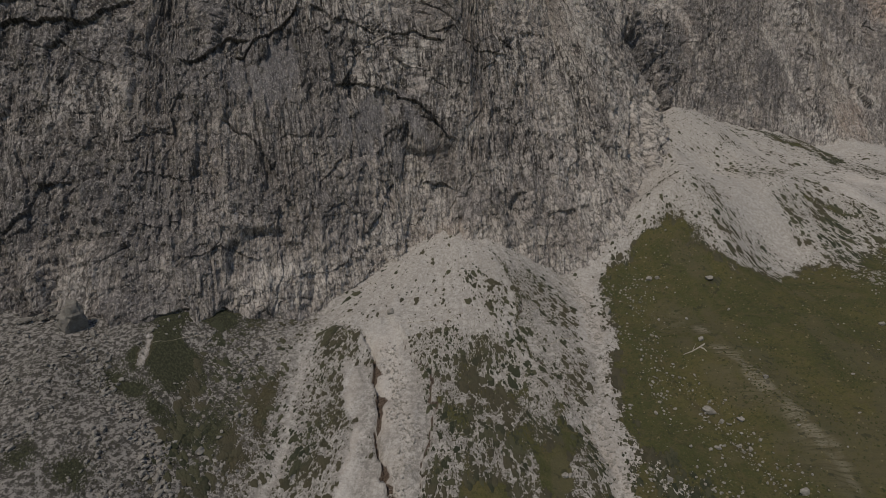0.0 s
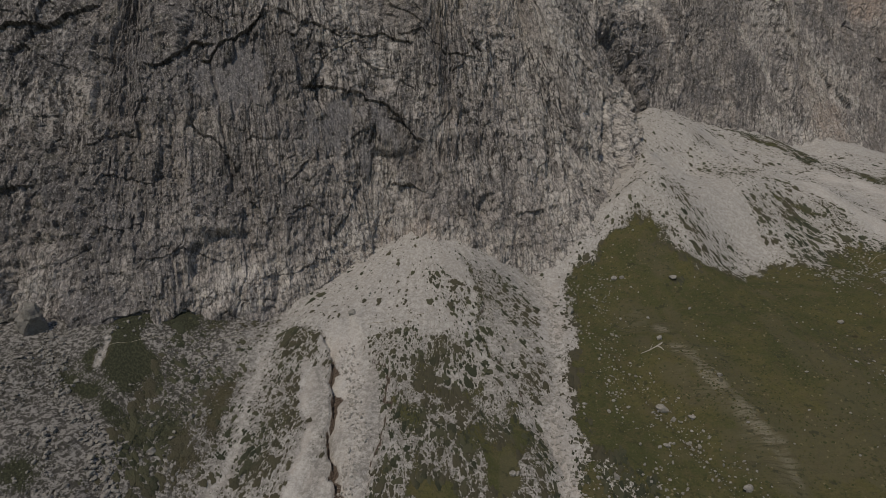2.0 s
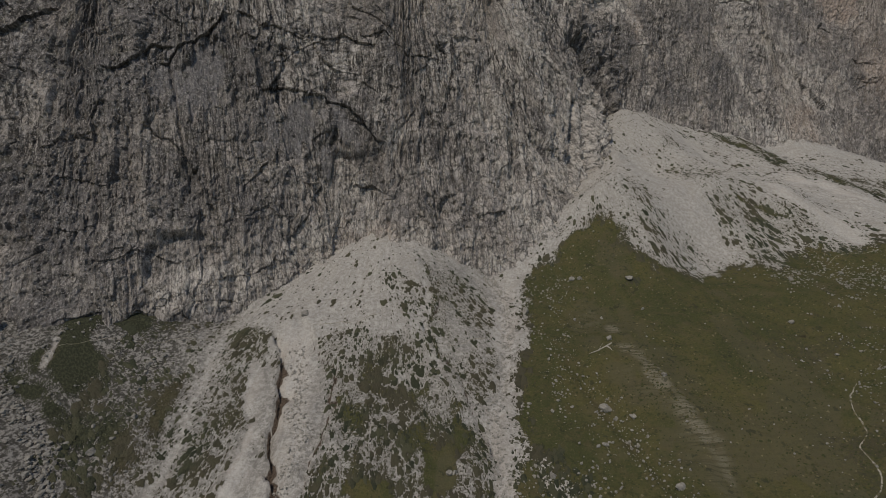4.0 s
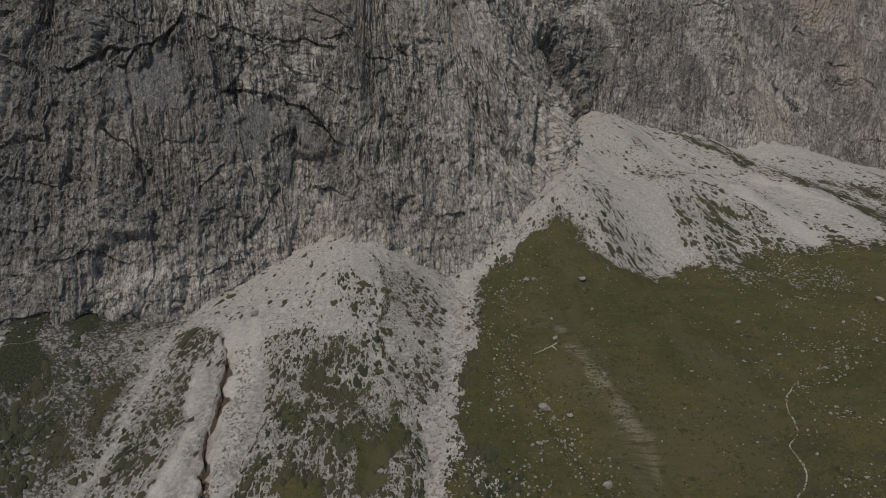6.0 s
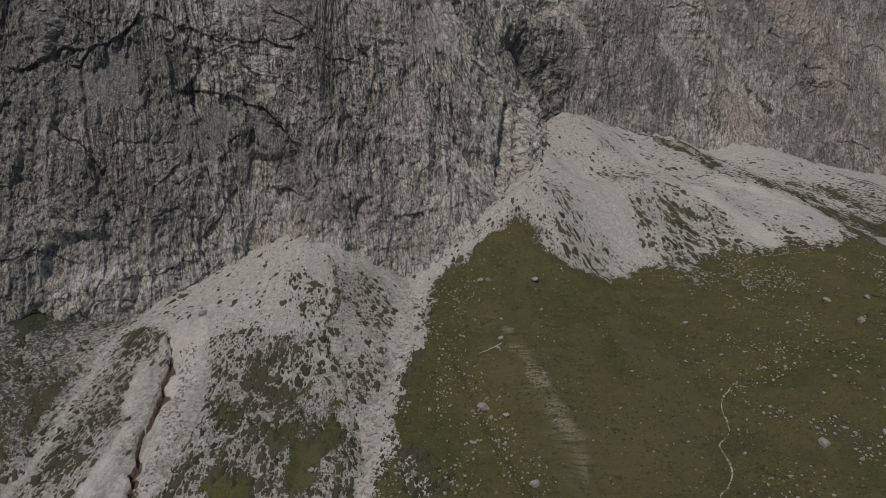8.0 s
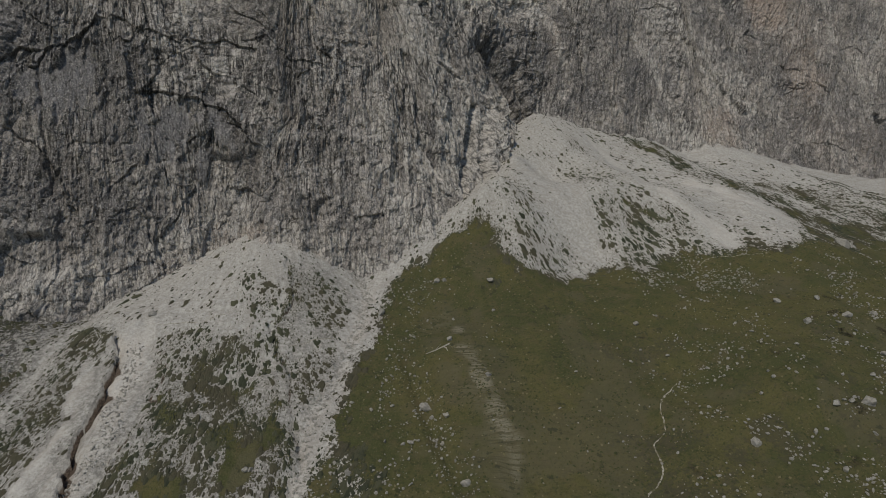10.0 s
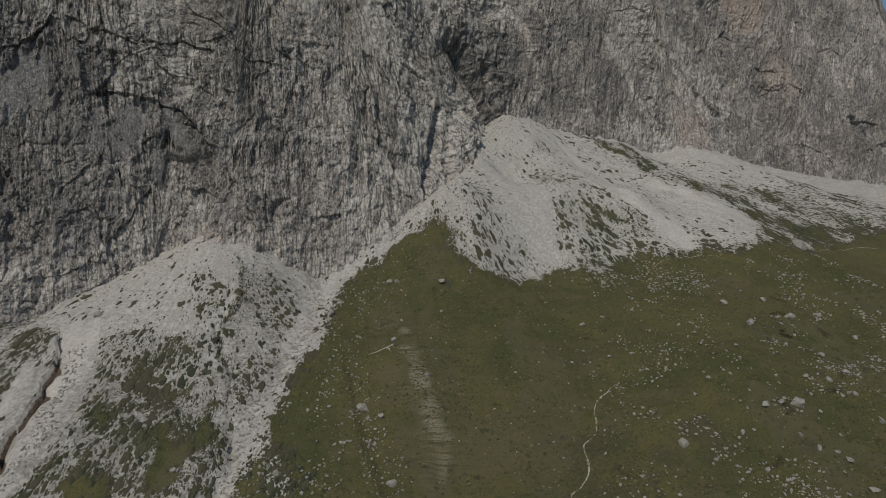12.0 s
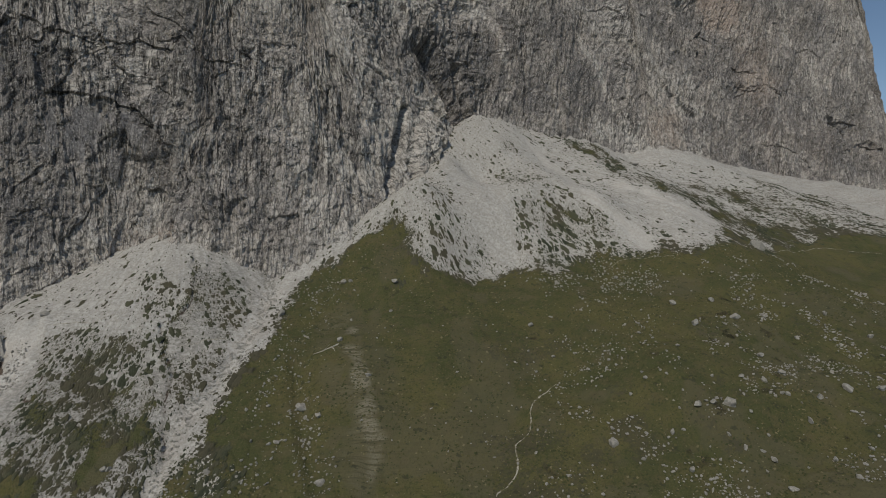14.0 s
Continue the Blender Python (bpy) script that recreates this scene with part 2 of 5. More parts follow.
    hold = k.math("MAXIMUM", hold, k.math("MULTIPLY", k.ramp(sparse, 0.0, 0.03), 0.7))
    cover = k.mix(hold, stone, green)
    # open earth of the banks, coloured dark for the shade on their faces
    soil_shade = k.attribute("soil_shade")
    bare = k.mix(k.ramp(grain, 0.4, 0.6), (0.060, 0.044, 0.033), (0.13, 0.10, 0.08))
    cover = k.mix(k.ramp(k.math("ADD", soil_shade, k.math("MULTIPLY", k.math("SUBTRACT", rubble, 0.5), 0.9)), 0.35, 0.6), cover, bare)
    k.link(cover, bsdf.inputs["Base Color"])
    loose = k.math("ADD", k.math("MULTIPLY", rubble, 0.6), k.math("MULTIPLY", grain, 0.5))
    loose = k.math("MULTIPLY", loose, k.math("SUBTRACT", 1.0, k.math("MULTIPLY", fresh, 0.6)))
    height = k.math("ADD", k.math("MULTIPLY", hold, 0.55), k.math("ADD", loose, k.math("MULTIPLY", tread, k.math("MULTIPLY", k.ramp(dry, 0.25, 0.8), 0.35))))
    k.link(k.bump(height, 0.6, 0.9), bsdf.inputs["Normal"])
    return mat


def boulder_material(name, shade):
    mat, tree, bsdf = material(name, 0.9)
    k = Kit(tree)
    grain = k.noise(k.place, 2.5, 6, 0.7)
    lichen = k.noise(k.place, 0.9, 5, 0.6)
    info = k.math("MAXIMUM", tree.nodes.new("ShaderNodeObjectInfo").outputs["Random"], tree.nodes.new("ShaderNodeNewGeometry").outputs["Random Per Island"])
    base = k.mix(k.ramp(grain, 0.35, 0.7), (0.34, 0.32, 0.29), (0.56, 0.53, 0.49))
    base = k.mix(k.math("MULTIPLY", k.ramp(lichen, 0.52, 0.66), 0.5), base, (0.20, 0.19, 0.165))
    base = k.mix(k.math("MULTIPLY", info, 0.35), base, (0.27, 0.25, 0.22))
    base = k.mix(1.0, base, (shade, shade, shade * 0.98), "MULTIPLY")
    k.link(base, bsdf.inputs["Base Color"])
    k.link(k.bump(grain, 0.25, 0.8), bsdf.inputs["Normal"])
    return mat


def path_material():
    mat, tree, bsdf = material("trodden_earth", 0.95)
    k = Kit(tree)
    base = k.mix(k.ramp(k.noise(k.place, 1.6, 5, 0.7), 0.38, 0.62), (0.20, 0.175, 0.13), (0.42, 0.39, 0.335))
    k.link(k.mix(k.ramp(k.noise(k.place, 0.35, 4, 0.6), 0.5, 0.62), base, (0.11, 0.10, 0.055)), bsdf.inputs["Base Color"])
    k.link(k.bump(k.noise(k.place, 3.0, 4, 0.7), 0.15, 0.8), bsdf.inputs["Normal"])
    return mat


def tussock_material():
    mat, tree, bsdf = material("tussock_grass", 0.9)
    k = Kit(tree)
    chance = tree.nodes.new("ShaderNodeNewGeometry").outputs["Random Per Island"]
    base = k.mix(k.ramp(chance, 0.2, 0.8), (0.050, 0.056, 0.023), (0.098, 0.088, 0.038))
    base = k.mix(k.ramp(chance, 0.86, 0.95), base, (0.175, 0.15, 0.085))
    k.link(base, bsdf.inputs["Base Color"])
    return mat


def leaf_material(name, low, high):
    mat, tree, bsdf = material(name, 0.85)
    k = Kit(tree)
    chance = tree.nodes.new("ShaderNodeNewGeometry").outputs["Random Per Island"]
    base = k.mix(k.ramp(k.math("ADD", k.math("MULTIPLY", chance, 0.6), k.math("MULTIPLY", k.noise(k.place, 2.2, 5, 0.7), 0.5)), 0.25, 0.75), low, high)
    base = k.mix(k.math("MULTIPLY", k.ramp(k.noise(k.place, 0.07, 3, 0.6), 0.44, 0.56), 0.65), base, (0.082, 0.070, 0.046))
    k.link(base, bsdf.inputs["Base Color"])
    k.link(k.bump(k.noise(k.place, 4.0, 5, 0.75), 0.3, 0.9), bsdf.inputs["Normal"])
    return mat


PATH_EARTH, TUSSOCK = path_material(), tussock_material()
CUSHION, SHRUB_LEAF = leaf_material("cushion_plant", (0.034, 0.040, 0.024), (0.078, 0.078, 0.046)), leaf_material("shrub_leaf", (0.032, 0.031, 0.021), (0.066, 0.060, 0.040))
WALL_ROCK, GROUND_MIX = wall_material(), ground_material()
BLOCK_ROCK, RUBBLE_ROCK = boulder_material("limestone_block", 0.78), boulder_material("limestone_rubble", 0.68)
COBBLE_ROCK = boulder_material("limestone_cobble", 0.84)

# ---------------------------------------------------------------- plan of the ground cover: share of turf, softness of the edge, outline (x, y)
COVER = []
COVER.append((0.5, 4, [(-240.0, 150.0), (-108.1, 125.4), (-91.4, 128.8), (-80.3, 130.4), (-75.3, 138.8), (-48.4, 145.0), (-39.3, 149.5), (-38.9, 133.3), (-39.6, 121.3), (-38.9, 112.5), (-34.2, 103.4), (-40.0, 60.0), (-240.0, 60.0)]))  # rubble field left of the fan
COVER.append((0.88, 2.2, [(-80.4, 130.8), (-80.7, 136.2), (-77.4, 142.8), (-65.6, 148.1), (-51.8, 150.4), (-48.4, 145.8), (-54.1, 138.8), (-58.7, 138.8), (-61.8, 140.8), (-69.3, 138.9), (-69.3, 135.0), (-62.9, 129.8), (-58.0, 125.9), (-57.7, 122.6), (-61.3, 120.2), (-66.9, 120.9), (-72.5, 125.6), (-74.6, 124.1)]))  # green hollow under the wall
COVER.append((0.18, 2.5, [(-58.7, 136.9), (-49.2, 142.3), (-39.6, 147.4), (-37.4, 133.4), (-44.0, 131.0), (-50.1, 127.9), (-57.5, 130.4)]))  # dry pale ground beside the hollow
COVER.append((0.72, 2.5, [(-81.5, 121.0), (-74.7, 118.5), (-68.0, 118.1), (-60.4, 119.8), (-50.2, 124.3), (-42.6, 126.6), (-41.4, 118.4), (-43.9, 110.8), (-48.3, 106.7), (-55.8, 110.0), (-64.7, 110.7), (-73.3, 112.8)]))  # dark flank below the hollow
COVER.append((0.78, 2.0, [(-85.4, 98.7), (-83.2, 103.0), (-75.9, 100.7), (-66.2, 97.6), (-63.6, 95.1), (-77.0, 90.8)]))  # low green hollow
COVER.append((0.6, 1.5, [(-60.1, 111.3), (-50.5, 106.2), (-40.5, 104.7), (-36.5, 103.1), (-51.2, 100.2), (-58.1, 105.0)]))  # dark gap in the rubble
COVER.append((0.2, 1.5, [(-76.1, 116.4), (-67.4, 112.3), (-58.3, 107.7), (-53.1, 101.8), (-54.0, 99.1), (-58.0, 97.4), (-65.3, 104.5), (-72.8, 110.0)]))  # block train
COVER.append((0.55, 2.0, [(-36.4, 140.3), (-31.1, 145.4), (-21.6, 140.6), (-19.8, 131.5), (-19.9, 122.4), (-21.1, 111.9), (-23.5, 103.0), (-37.3, 102.5), (-38.8, 113.5), (-37.2, 125.9)]))  # left flank of the fan
COVER.append((0.62, 1.2, [(-31.9, 122.8), (-30.3, 130.3), (-26.3, 126.8), (-25.8, 114.4), (-26.7, 106.2), (-29.8, 108.4)]))  # turf tongue on the left flank
COVER.append((0.07, 2.0, [(-28.5, 150.5), (-20.2, 174.1), (-4.2, 179.8), (17.8, 179.2), (21.8, 171.3), (20.0, 152.9), (17.9, 145.4), (8.1, 145.2), (-3.8, 146.7), (-8.6, 141.9), (-16.4, 145.5)]))  # bare crown of the fan
COVER.append((0.36, 1.5, [(4.3, 165.1), (7.8, 165.7), (14.2, 166.2), (19.5, 158.3), (17.2, 149.1), (11.7, 151.3), (7.3, 156.1)]))  # dots below the crown
COVER.append((0.56, 1.5, [(-8.1, 140.3), (-1.0, 143.0), (9.3, 143.5), (20.1, 143.9), (21.6, 140.6), (18.2, 134.6), (11.9, 132.6), (10.1, 125.2), (3.2, 124.4), (-4.8, 128.9)]))  # blotches across the fan
COVER.append((0.62, 0.7, [(18.4, 172.8), (21.8, 171.3), (23.8, 160.0), (23.2, 151.6), (21.4, 146.0), (25.3, 138.5), (29.1, 133.1), (27.4, 132.0), (23.4, 139.1), (18.9, 145.2), (21.1, 154.3), (20.8, 163.6)]))  # dark edge of the fan
COVER.append((0.46, 1.5, [(22.3, 172.0), (32.2, 172.8), (39.6, 168.1), (41.4, 157.2), (39.9, 147.2), (32.6, 145.1), (26.6, 141.1), (22.6, 146.3), (24.2, 154.2)]))  # brown sector of the fan
COVER.append((0.06, 1.2, [(24.4, 176.6), (32.7, 178.5), (40.8, 173.7), (43.8, 163.4), (41.8, 157.3), (39.0, 169.4), (32.1, 173.4)]))  # pale strip of the fan
COVER.append((0.55, 1.5, [(25.5, 137.7), (32.7, 143.9), (39.9, 146.0), (38.8, 135.6), (34.4, 124.3), (30.6, 126.8)]))  # thin turf by the gully
COVER.append((0.86, 7.0, [(19.9, 133.9), (26.6, 129.5), (31.5, 122.2), (34.1, 112.7), (36.2, 103.3), (11.5, 101.5), (13.8, 110.8), (13.2, 123.9), (17.1, 129.1)]))  # turf at the foot of the fan
COVER.append((0.89, 4.5, [(-3.6, 125.7), (7.3, 124.8), (13.1, 127.2), (15.1, 113.5), (13.9, 101.6), (-4.4, 101.7), (-2.7, 110.7), (-2.4, 118.4)]))  # thin turf at the foot of the fan
COVER.append((1.0, 5.0, [(51.2, 175.5), (65.0, 188.0), (72.5, 195.5), (83.3, 197.6), (89.8, 191.3), (88.9, 184.0), (98.9, 176.6), (117.4, 181.0), (129.7, 186.9), (140.4, 187.2), (143.8, 180.7), (153.1, 190.8), (165.8, 196.8), (175.8, 193.2), (188.7, 194.9), (196.7, 188.3), (212.1, 192.6), (226.4, 195.9), (262.3, 224.6), (288.8, 232.0), (309.5, 229.2), (470.0, 250.0), (430.0, 50.0), (46.0, 50.0), (36.9, 103.0), (42.1, 113.0), (44.2, 131.6), (49.5, 149.2), (50.5, 163.8)]))  # meadow
COVER.append((0.36, 3.2, [(100.1, 219.7), (106.9, 210.2), (112.1, 204.7), (115.6, 199.3), (122.5, 194.2), (124.6, 189.5), (117.5, 182.4), (105.0, 178.8), (92.8, 180.1), (89.4, 190.8), (83.3, 196.8), (89.7, 201.4)]))  # dashes on the spur
COVER.append((0.8, 2.5, [(83.3, 197.6), (90.6, 193.0), (93.5, 188.4), (90.7, 181.5), (88.9, 184.0)]))  # turf lip of the spur
COVER.append((0.02, 1.2, [(102.5, 236.4), (109.5, 247.4), (123.2, 246.2), (131.9, 220.0), (134.1, 206.6), (133.6, 198.5), (130.0, 189.1), (125.9, 190.9), (122.6, 195.1), (116.3, 200.1), (112.6, 206.1), (107.0, 212.2)]))  # bare strip of the spur
COVER.append((0.42, 2.0, [(133.5, 214.3), (144.6, 215.1), (157.9, 210.0), (167.7, 202.8), (164.9, 197.4), (153.4, 191.9), (144.3, 182.6), (140.5, 187.8), (134.2, 188.5), (133.6, 198.5)]))  # blotches beside the spur
COVER.append((0.3, 2.0, [(113.9, 253.7), (123.7, 253.0), (138.2, 246.0), (151.5, 236.9), (154.9, 223.2), (142.6, 217.7), (134.1, 226.4), (123.3, 248.0)]))  # scrubby ground in the bowl
COVER.append((0.55, 1.0, [(134.4, 257.0), (140.9, 264.5), (150.1, 266.5), (152.1, 261.0), (139.3, 253.7)]))  # dark dashes below the gully
COVER.append((0.7, 1.0, [(147.6, 217.9), (157.0, 215.9), (163.8, 209.6), (168.3, 204.9), (163.7, 205.3), (155.8, 211.2), (148.2, 214.8)]))  # turf rib of the bowl
COVER.append((0.62, 1.5, [(176.0, 292.0), (195.1, 290.9), (200.8, 262.1), (194.1, 259.7), (183.4, 273.3), (173.7, 283.5)]))  # olive strip under the far wall
COVER.append((0.58, 1.5, [(186.4, 268.1), (204.0, 255.0), (228.5, 257.5), (249.7, 253.2), (257.9, 238.4), (245.1, 230.8), (232.9, 237.9), (209.3, 234.2), (193.7, 250.4)]))  # dark streak across the far fan
COVER.append((0.4, 1.5, [(154.9, 223.2), (165.4, 220.0), (173.5, 210.5), (175.8, 199.7), (166.8, 199.9), (164.1, 206.7), (156.7, 214.7)]))  # clumps between the streams
COVER.append((0.02, 1.2, [(139.5, 264.8), (149.7, 272.8), (162.6, 255.7), (171.8, 224.7), (179.0, 212.4), (184.1, 203.5), (189.3, 196.4), (181.9, 197.7), (174.3, 205.6), (170.3, 211.5), (160.5, 220.2), (153.7, 247.7)]))  # near stream
COVER.append((0.02, 1.2, [(185.4, 246.3), (199.4, 236.2), (214.3, 227.8), (229.1, 226.1), (228.9, 216.4), (207.8, 204.3), (198.2, 208.9), (189.3, 223.5)]))  # far stream
COVER.append((0.7, 3.0, [(226.3, 230.7), (255.0, 242.7), (277.2, 238.5), (296.5, 234.9), (287.7, 230.6), (261.9, 224.0), (226.4, 195.9), (217.0, 197.4)]))  # streaked turf of the far fan
COVER.append((0.56, 2.5, [(223.7, 266.5), (257.6, 272.9), (279.2, 258.2), (303.2, 243.4), (315.0, 237.5), (294.3, 235.6), (269.3, 243.2), (253.4, 254.5)]))  # far streaks
COVER.append((0.1, 2.5, [(209.3, 289.2), (222.0, 300.0), (248.9, 308.1), (274.9, 298.3), (283.0, 278.7), (268.0, 269.4), (246.1, 274.9), (222.8, 278.8)]))  # dusty top of the far fan
COVER.append((0.015, 1.0, [(-18.3, 142.9), (-12.9, 143.9), (-7.0, 132.2), (-3.8, 121.3), (-3.7, 112.6), (-5.3, 105.5), (-6.5, 101.8), (-11.1, 102.1), (-14.2, 111.4), (-14.9, 120.7), (-17.5, 132.9)]))  # bed of the fresh channel
COVER.append((0.02, 1.0, [(-23.9, 134.5), (-20.1, 133.7), (-15.5, 126.6), (-16.8, 119.4), (-20.3, 119.9), (-22.1, 126.9)]))  # bare lobe beside the channel
COVER.append((0.02, 1.0, [(-19.5, 106.5), (-18.2, 110.8), (-13.7, 107.8), (-11.6, 102.1), (-21.6, 102.9)]))  # low bare lobe
COVER.append((0.05, 1.5, [(40.4, 186.7), (51.8, 183.8), (62.5, 189.1), (80.7, 198.0), (74.5, 192.3), (57.9, 183.2), (49.5, 173.2), (44.7, 173.1)]))  # bare ground above the gully
COVER.append((0.8, 2.5, [(-65.7, 128.6), (-53.3, 122.8), (-41.4, 114.5), (-39.2, 107.6), (-40.0, 102.2), (-44.4, 101.4)]))  # dark ground beside the rubble
COVER.append((0.78, 3.0, [(45.1, 109.1), (47.3, 113.1), (53.2, 111.5), (56.9, 104.8), (54.1, 102.5), (47.6, 103.5)]))  # gravelly scuff by the gully
COVER.append((0.82, 2.5, [(82.6, 179.6), (88.7, 179.4), (91.3, 168.3), (86.6, 166.9)]))  # scuffs at the top of the meadow
COVER.append((0.8, 2.5, [(94.9, 174.3), (104.9, 176.0), (102.8, 170.2), (97.0, 169.3)]))  # scuff below the spur
COVER.append((0.72, 3.0, [(52.3, 111.8), (55.7, 106.5), (56.6, 102.8), (49.4, 103.2), (48.3, 109.3)]))  # worn turf low on the meadow
# lines on the ground: (x, y) all along
FRESH_CHANNEL = [(-17.0, 147.7), (-15.7, 138.8), (-12.1, 127.8), (-10.5, 117.6), (-9.4, 108.7), (-9.9, 102.0)]
RIGHT_GULLY = [(40.6, 180.6), (45.3, 169.8), (44.7, 154.1), (42.2, 139.9), (38.7, 128.7), (36.2, 118.5), (37.1, 110.4), (39.2, 103.4)]
LEFT_LOBE = [(-24.1, 136.8), (-21.3, 125.4), (-19.9, 116.9), (-20.5, 109.5), (-20.4, 102.8)]
LEFT_STREAM = [(-32.1, 147.4), (-36.1, 138.2), (-36.0, 127.5), (-36.7, 116.2), (-36.3, 107.9), (-35.7, 102.7)]
BLOCK_TRAIN = [(-88.2, 129.4), (-76.6, 116.2), (-68.1, 111.3), (-60.1, 105.5), (-54.9, 98.7)]
THIN_STREAK = [(-75.7, 134.4), (-74.7, 129.8), (-73.9, 125.2)]
UPPER_FAN_STREAM = [(135.6, 281.6), (149.7, 272.8), (161.6, 251.6), (169.4, 216.6), (178.1, 206.2), (186.3, 197.3)]
FAR_FAN_STREAM = [(186.7, 246.3), (198.3, 233.5), (211.4, 221.8), (225.6, 215.0)]
MEADOW_DRY_RIB = [(73.9, 156.1), (76.6, 143.0), (80.6, 132.4), (83.0, 124.5), (84.9, 116.5), (87.3, 107.8)]
TRAIL = [(134.9, 132.6), (129.1, 127.2), (125.0, 121.7), (123.8, 116.2), (119.9, 112.0), (118.5, 105.2), (113.6, 100.5)]
UPPER_TRAIL = [(166.1, 187.1), (174.6, 189.9), (193.1, 187.4), (223.6, 194.9), (271.0, 218.7), (294.8, 213.7)]
HOLLOW_TRAIL = [(-73.5, 129.5), (-66.4, 133.6), (-57.8, 137.2), (-48.4, 140.1), (-36.6, 141.8)]
FAN_TRAIL = [(-11.9, 144.1), (-5.4, 145.0), (0.5, 145.7), (8.2, 148.7)]
SECTOR_TRAIL = [(23.4, 152.8), (32.3, 156.9), (41.2, 161.4)]
LOW_SECTOR_TRAIL = [(26.4, 142.0), (32.3, 144.7), (39.9, 148.5)]
BANK_ONE = [(-21.3, 139.8), (-17.8, 132.9), (-16.7, 122.3), (-16.1, 114.1), (-13.7, 107.8), (-11.4, 102.1)]
BANK_TWO = [(-14.4, 145.4), (-9.7, 137.1), (-3.7, 132.0), (-2.7, 121.3), (-3.8, 111.9), (-3.8, 104.9)]
FAN_EDGE = [(18.6, 173.6), (21.9, 164.0), (23.1, 154.9), (19.8, 145.7), (23.4, 139.1), (28.6, 131.4), (31.3, 123.7), (35.4, 112.8)]
HOLLOW = [(60.6, 138.9), (65.0, 127.6), (69.4, 114.9), (74.7, 102.9)]
# the wall: x, z along each overhang with its depth and how far it dies out below; clefts with width and depth; bands of
# pale or dark rock with width; hollows; stained and pale patches; the gully's bands and patches also carry its painted
# shade
ROOFS = []
ROOFS.append((2.6, 10, [(-132.0, 157.0), (-121.3, 158.0), (-110.9, 159.0), (-103.9, 164.0), (-100.4, 167.0)]))
ROOFS.append((2.2, 9, [(-80.8, 147.0), (-74.6, 151.0), (-71.2, 156.0), (-66.1, 157.0)]))
ROOFS.append((2.6, 10, [(-65.8, 151.0), (-63.7, 156.0), (-58.3, 160.0), (-53.0, 164.0), (-51.1, 171.0)]))
ROOFS.append((1.8, 7, [(-46.4, 171.0), (-36.8, 166.0), (-27.2, 164.0), (-11.4, 166.0), (-2.1, 164.0)]))
ROOFS.append((1.2, 6, [(-31.8, 153.0), (-27.4, 159.0), (-19.8, 163.0)]))
ROOFS.append((2.8, 12, [(-34.8, 144.0), (-27.0, 144.0), (-17.4, 142.0), (-10.3, 139.0), (-4.3, 135.0), (2.6, 126.0)]))
ROOFS.append((2.2, 9, [(-118.6, 95.0), (-113.8, 100.0), (-112.4, 107.0), (-107.7, 109.0)]))
ROOFS.append((1.2, 6, [(-91.4, 120.0), (-89.0, 124.0), (-83.3, 125.0)]))
ROOFS.append((1.3, 6, [(-89.4, 107.0), (-87.7, 113.0), (-77.0, 109.0)]))
ROOFS.append((1.0, 5, [(-37.3, 101.0), (-32.4, 102.0), (-26.3, 99.0)]))
ROOFS.append((1.0, 5, [(-72.6, 87.0), (-64.9, 90.0), (-55.4, 87.0)]))
ROOFS.append((1.2, 6, [(-3.2, 167.0), (4.2, 169.0), (13.6, 161.0), (20.4, 161.0)]))
ROOFS.append((1.2, 4, [(-42.1, 80.0), (-37.4, 82.0), (-31.5, 83.0)]))
ROOFS.append((2.5, 8, [(405.2, 173.0), (423.4, 177.0), (438.4, 174.0)]))
ROOFS.append((2.5, 8, [(424.1, 154.0), (441.3, 159.0), (464.3, 155.0)]))
ROOFS.append((1.5, 8, [(317.4, 186.0), (328.4, 194.0), (335.8, 196.0)]))
ROOFS.append((1.5, 6, [(278.8, 223.0), (287.6, 228.0), (295.4, 226.0)]))
ROOFS.append((1.6, 6, [(316.7, 193.0), (328.4, 190.0), (342.7, 197.0), (356.6, 190.0)]))
ROOFS.append((1.4, 5, [(314.0, 206.0), (333.3, 205.0)]))
ROOFS.append((1.5, 5, [(384.5, 228.0), (399.8, 235.0), (410.5, 227.0)]))
ROOFS.append((1.6, 4, [(197.1, 228.0), (210.1, 234.0), (219.8, 231.0)]))
ROOFS.append((1.4, 5, [(333.9, 151.0), (355.9, 149.0), (378.0, 138.0)]))
CRACKS = []
CRACKS.append((1.3, -6, [(85.2, 152.0), (84.1, 137.0), (82.6, 121.0), (81.9, 107.0)]))
CRACKS.append((4.5, -9, [(96.0, 186.0), (101.0, 177.0), (109.5, 163.0), (117.0, 149.0)]))
CRACKS.append((2.0, -4, [(112.0, 182.0), (115.0, 168.0), (121.0, 155.0)]))
CRACKS.append((0.5, -1.4, [(-65.5, 152.0), (-60.8, 136.0), (-57.0, 121.0), (-54.0, 108.0)]))
CRACKS.append((0.4, -1.0, [(-73.3, 128.0), (-70.4, 113.0), (-66.1, 101.0)]))
CRACKS.append((0.5, -1.2, [(-97.1, 156.0), (-94.2, 139.0), (-93.6, 130.0)]))
CRACKS.append((0.8, -2, [(6.3, 98.0), (6.6, 92.0)]))
CRACKS.append((0.5, -1.2, [(22.8, 108.0), (23.2, 98.0)]))
CRACKS.append((1.6, -3, [(62.5, 132.0), (69.9, 124.0), (71.1, 117.0)]))
CRACKS.append((0.6, -1.5, [(63.5, 177.0), (67.3, 169.0), (80.1, 164.0)]))
CRACKS.append((1.5, -2.5, [(288.0, 229.0), (285.7, 211.0)]))
CRACKS.append((1.0, -2.2, [(285.7, 227.0), (287.8, 217.0), (281.8, 205.0)]))
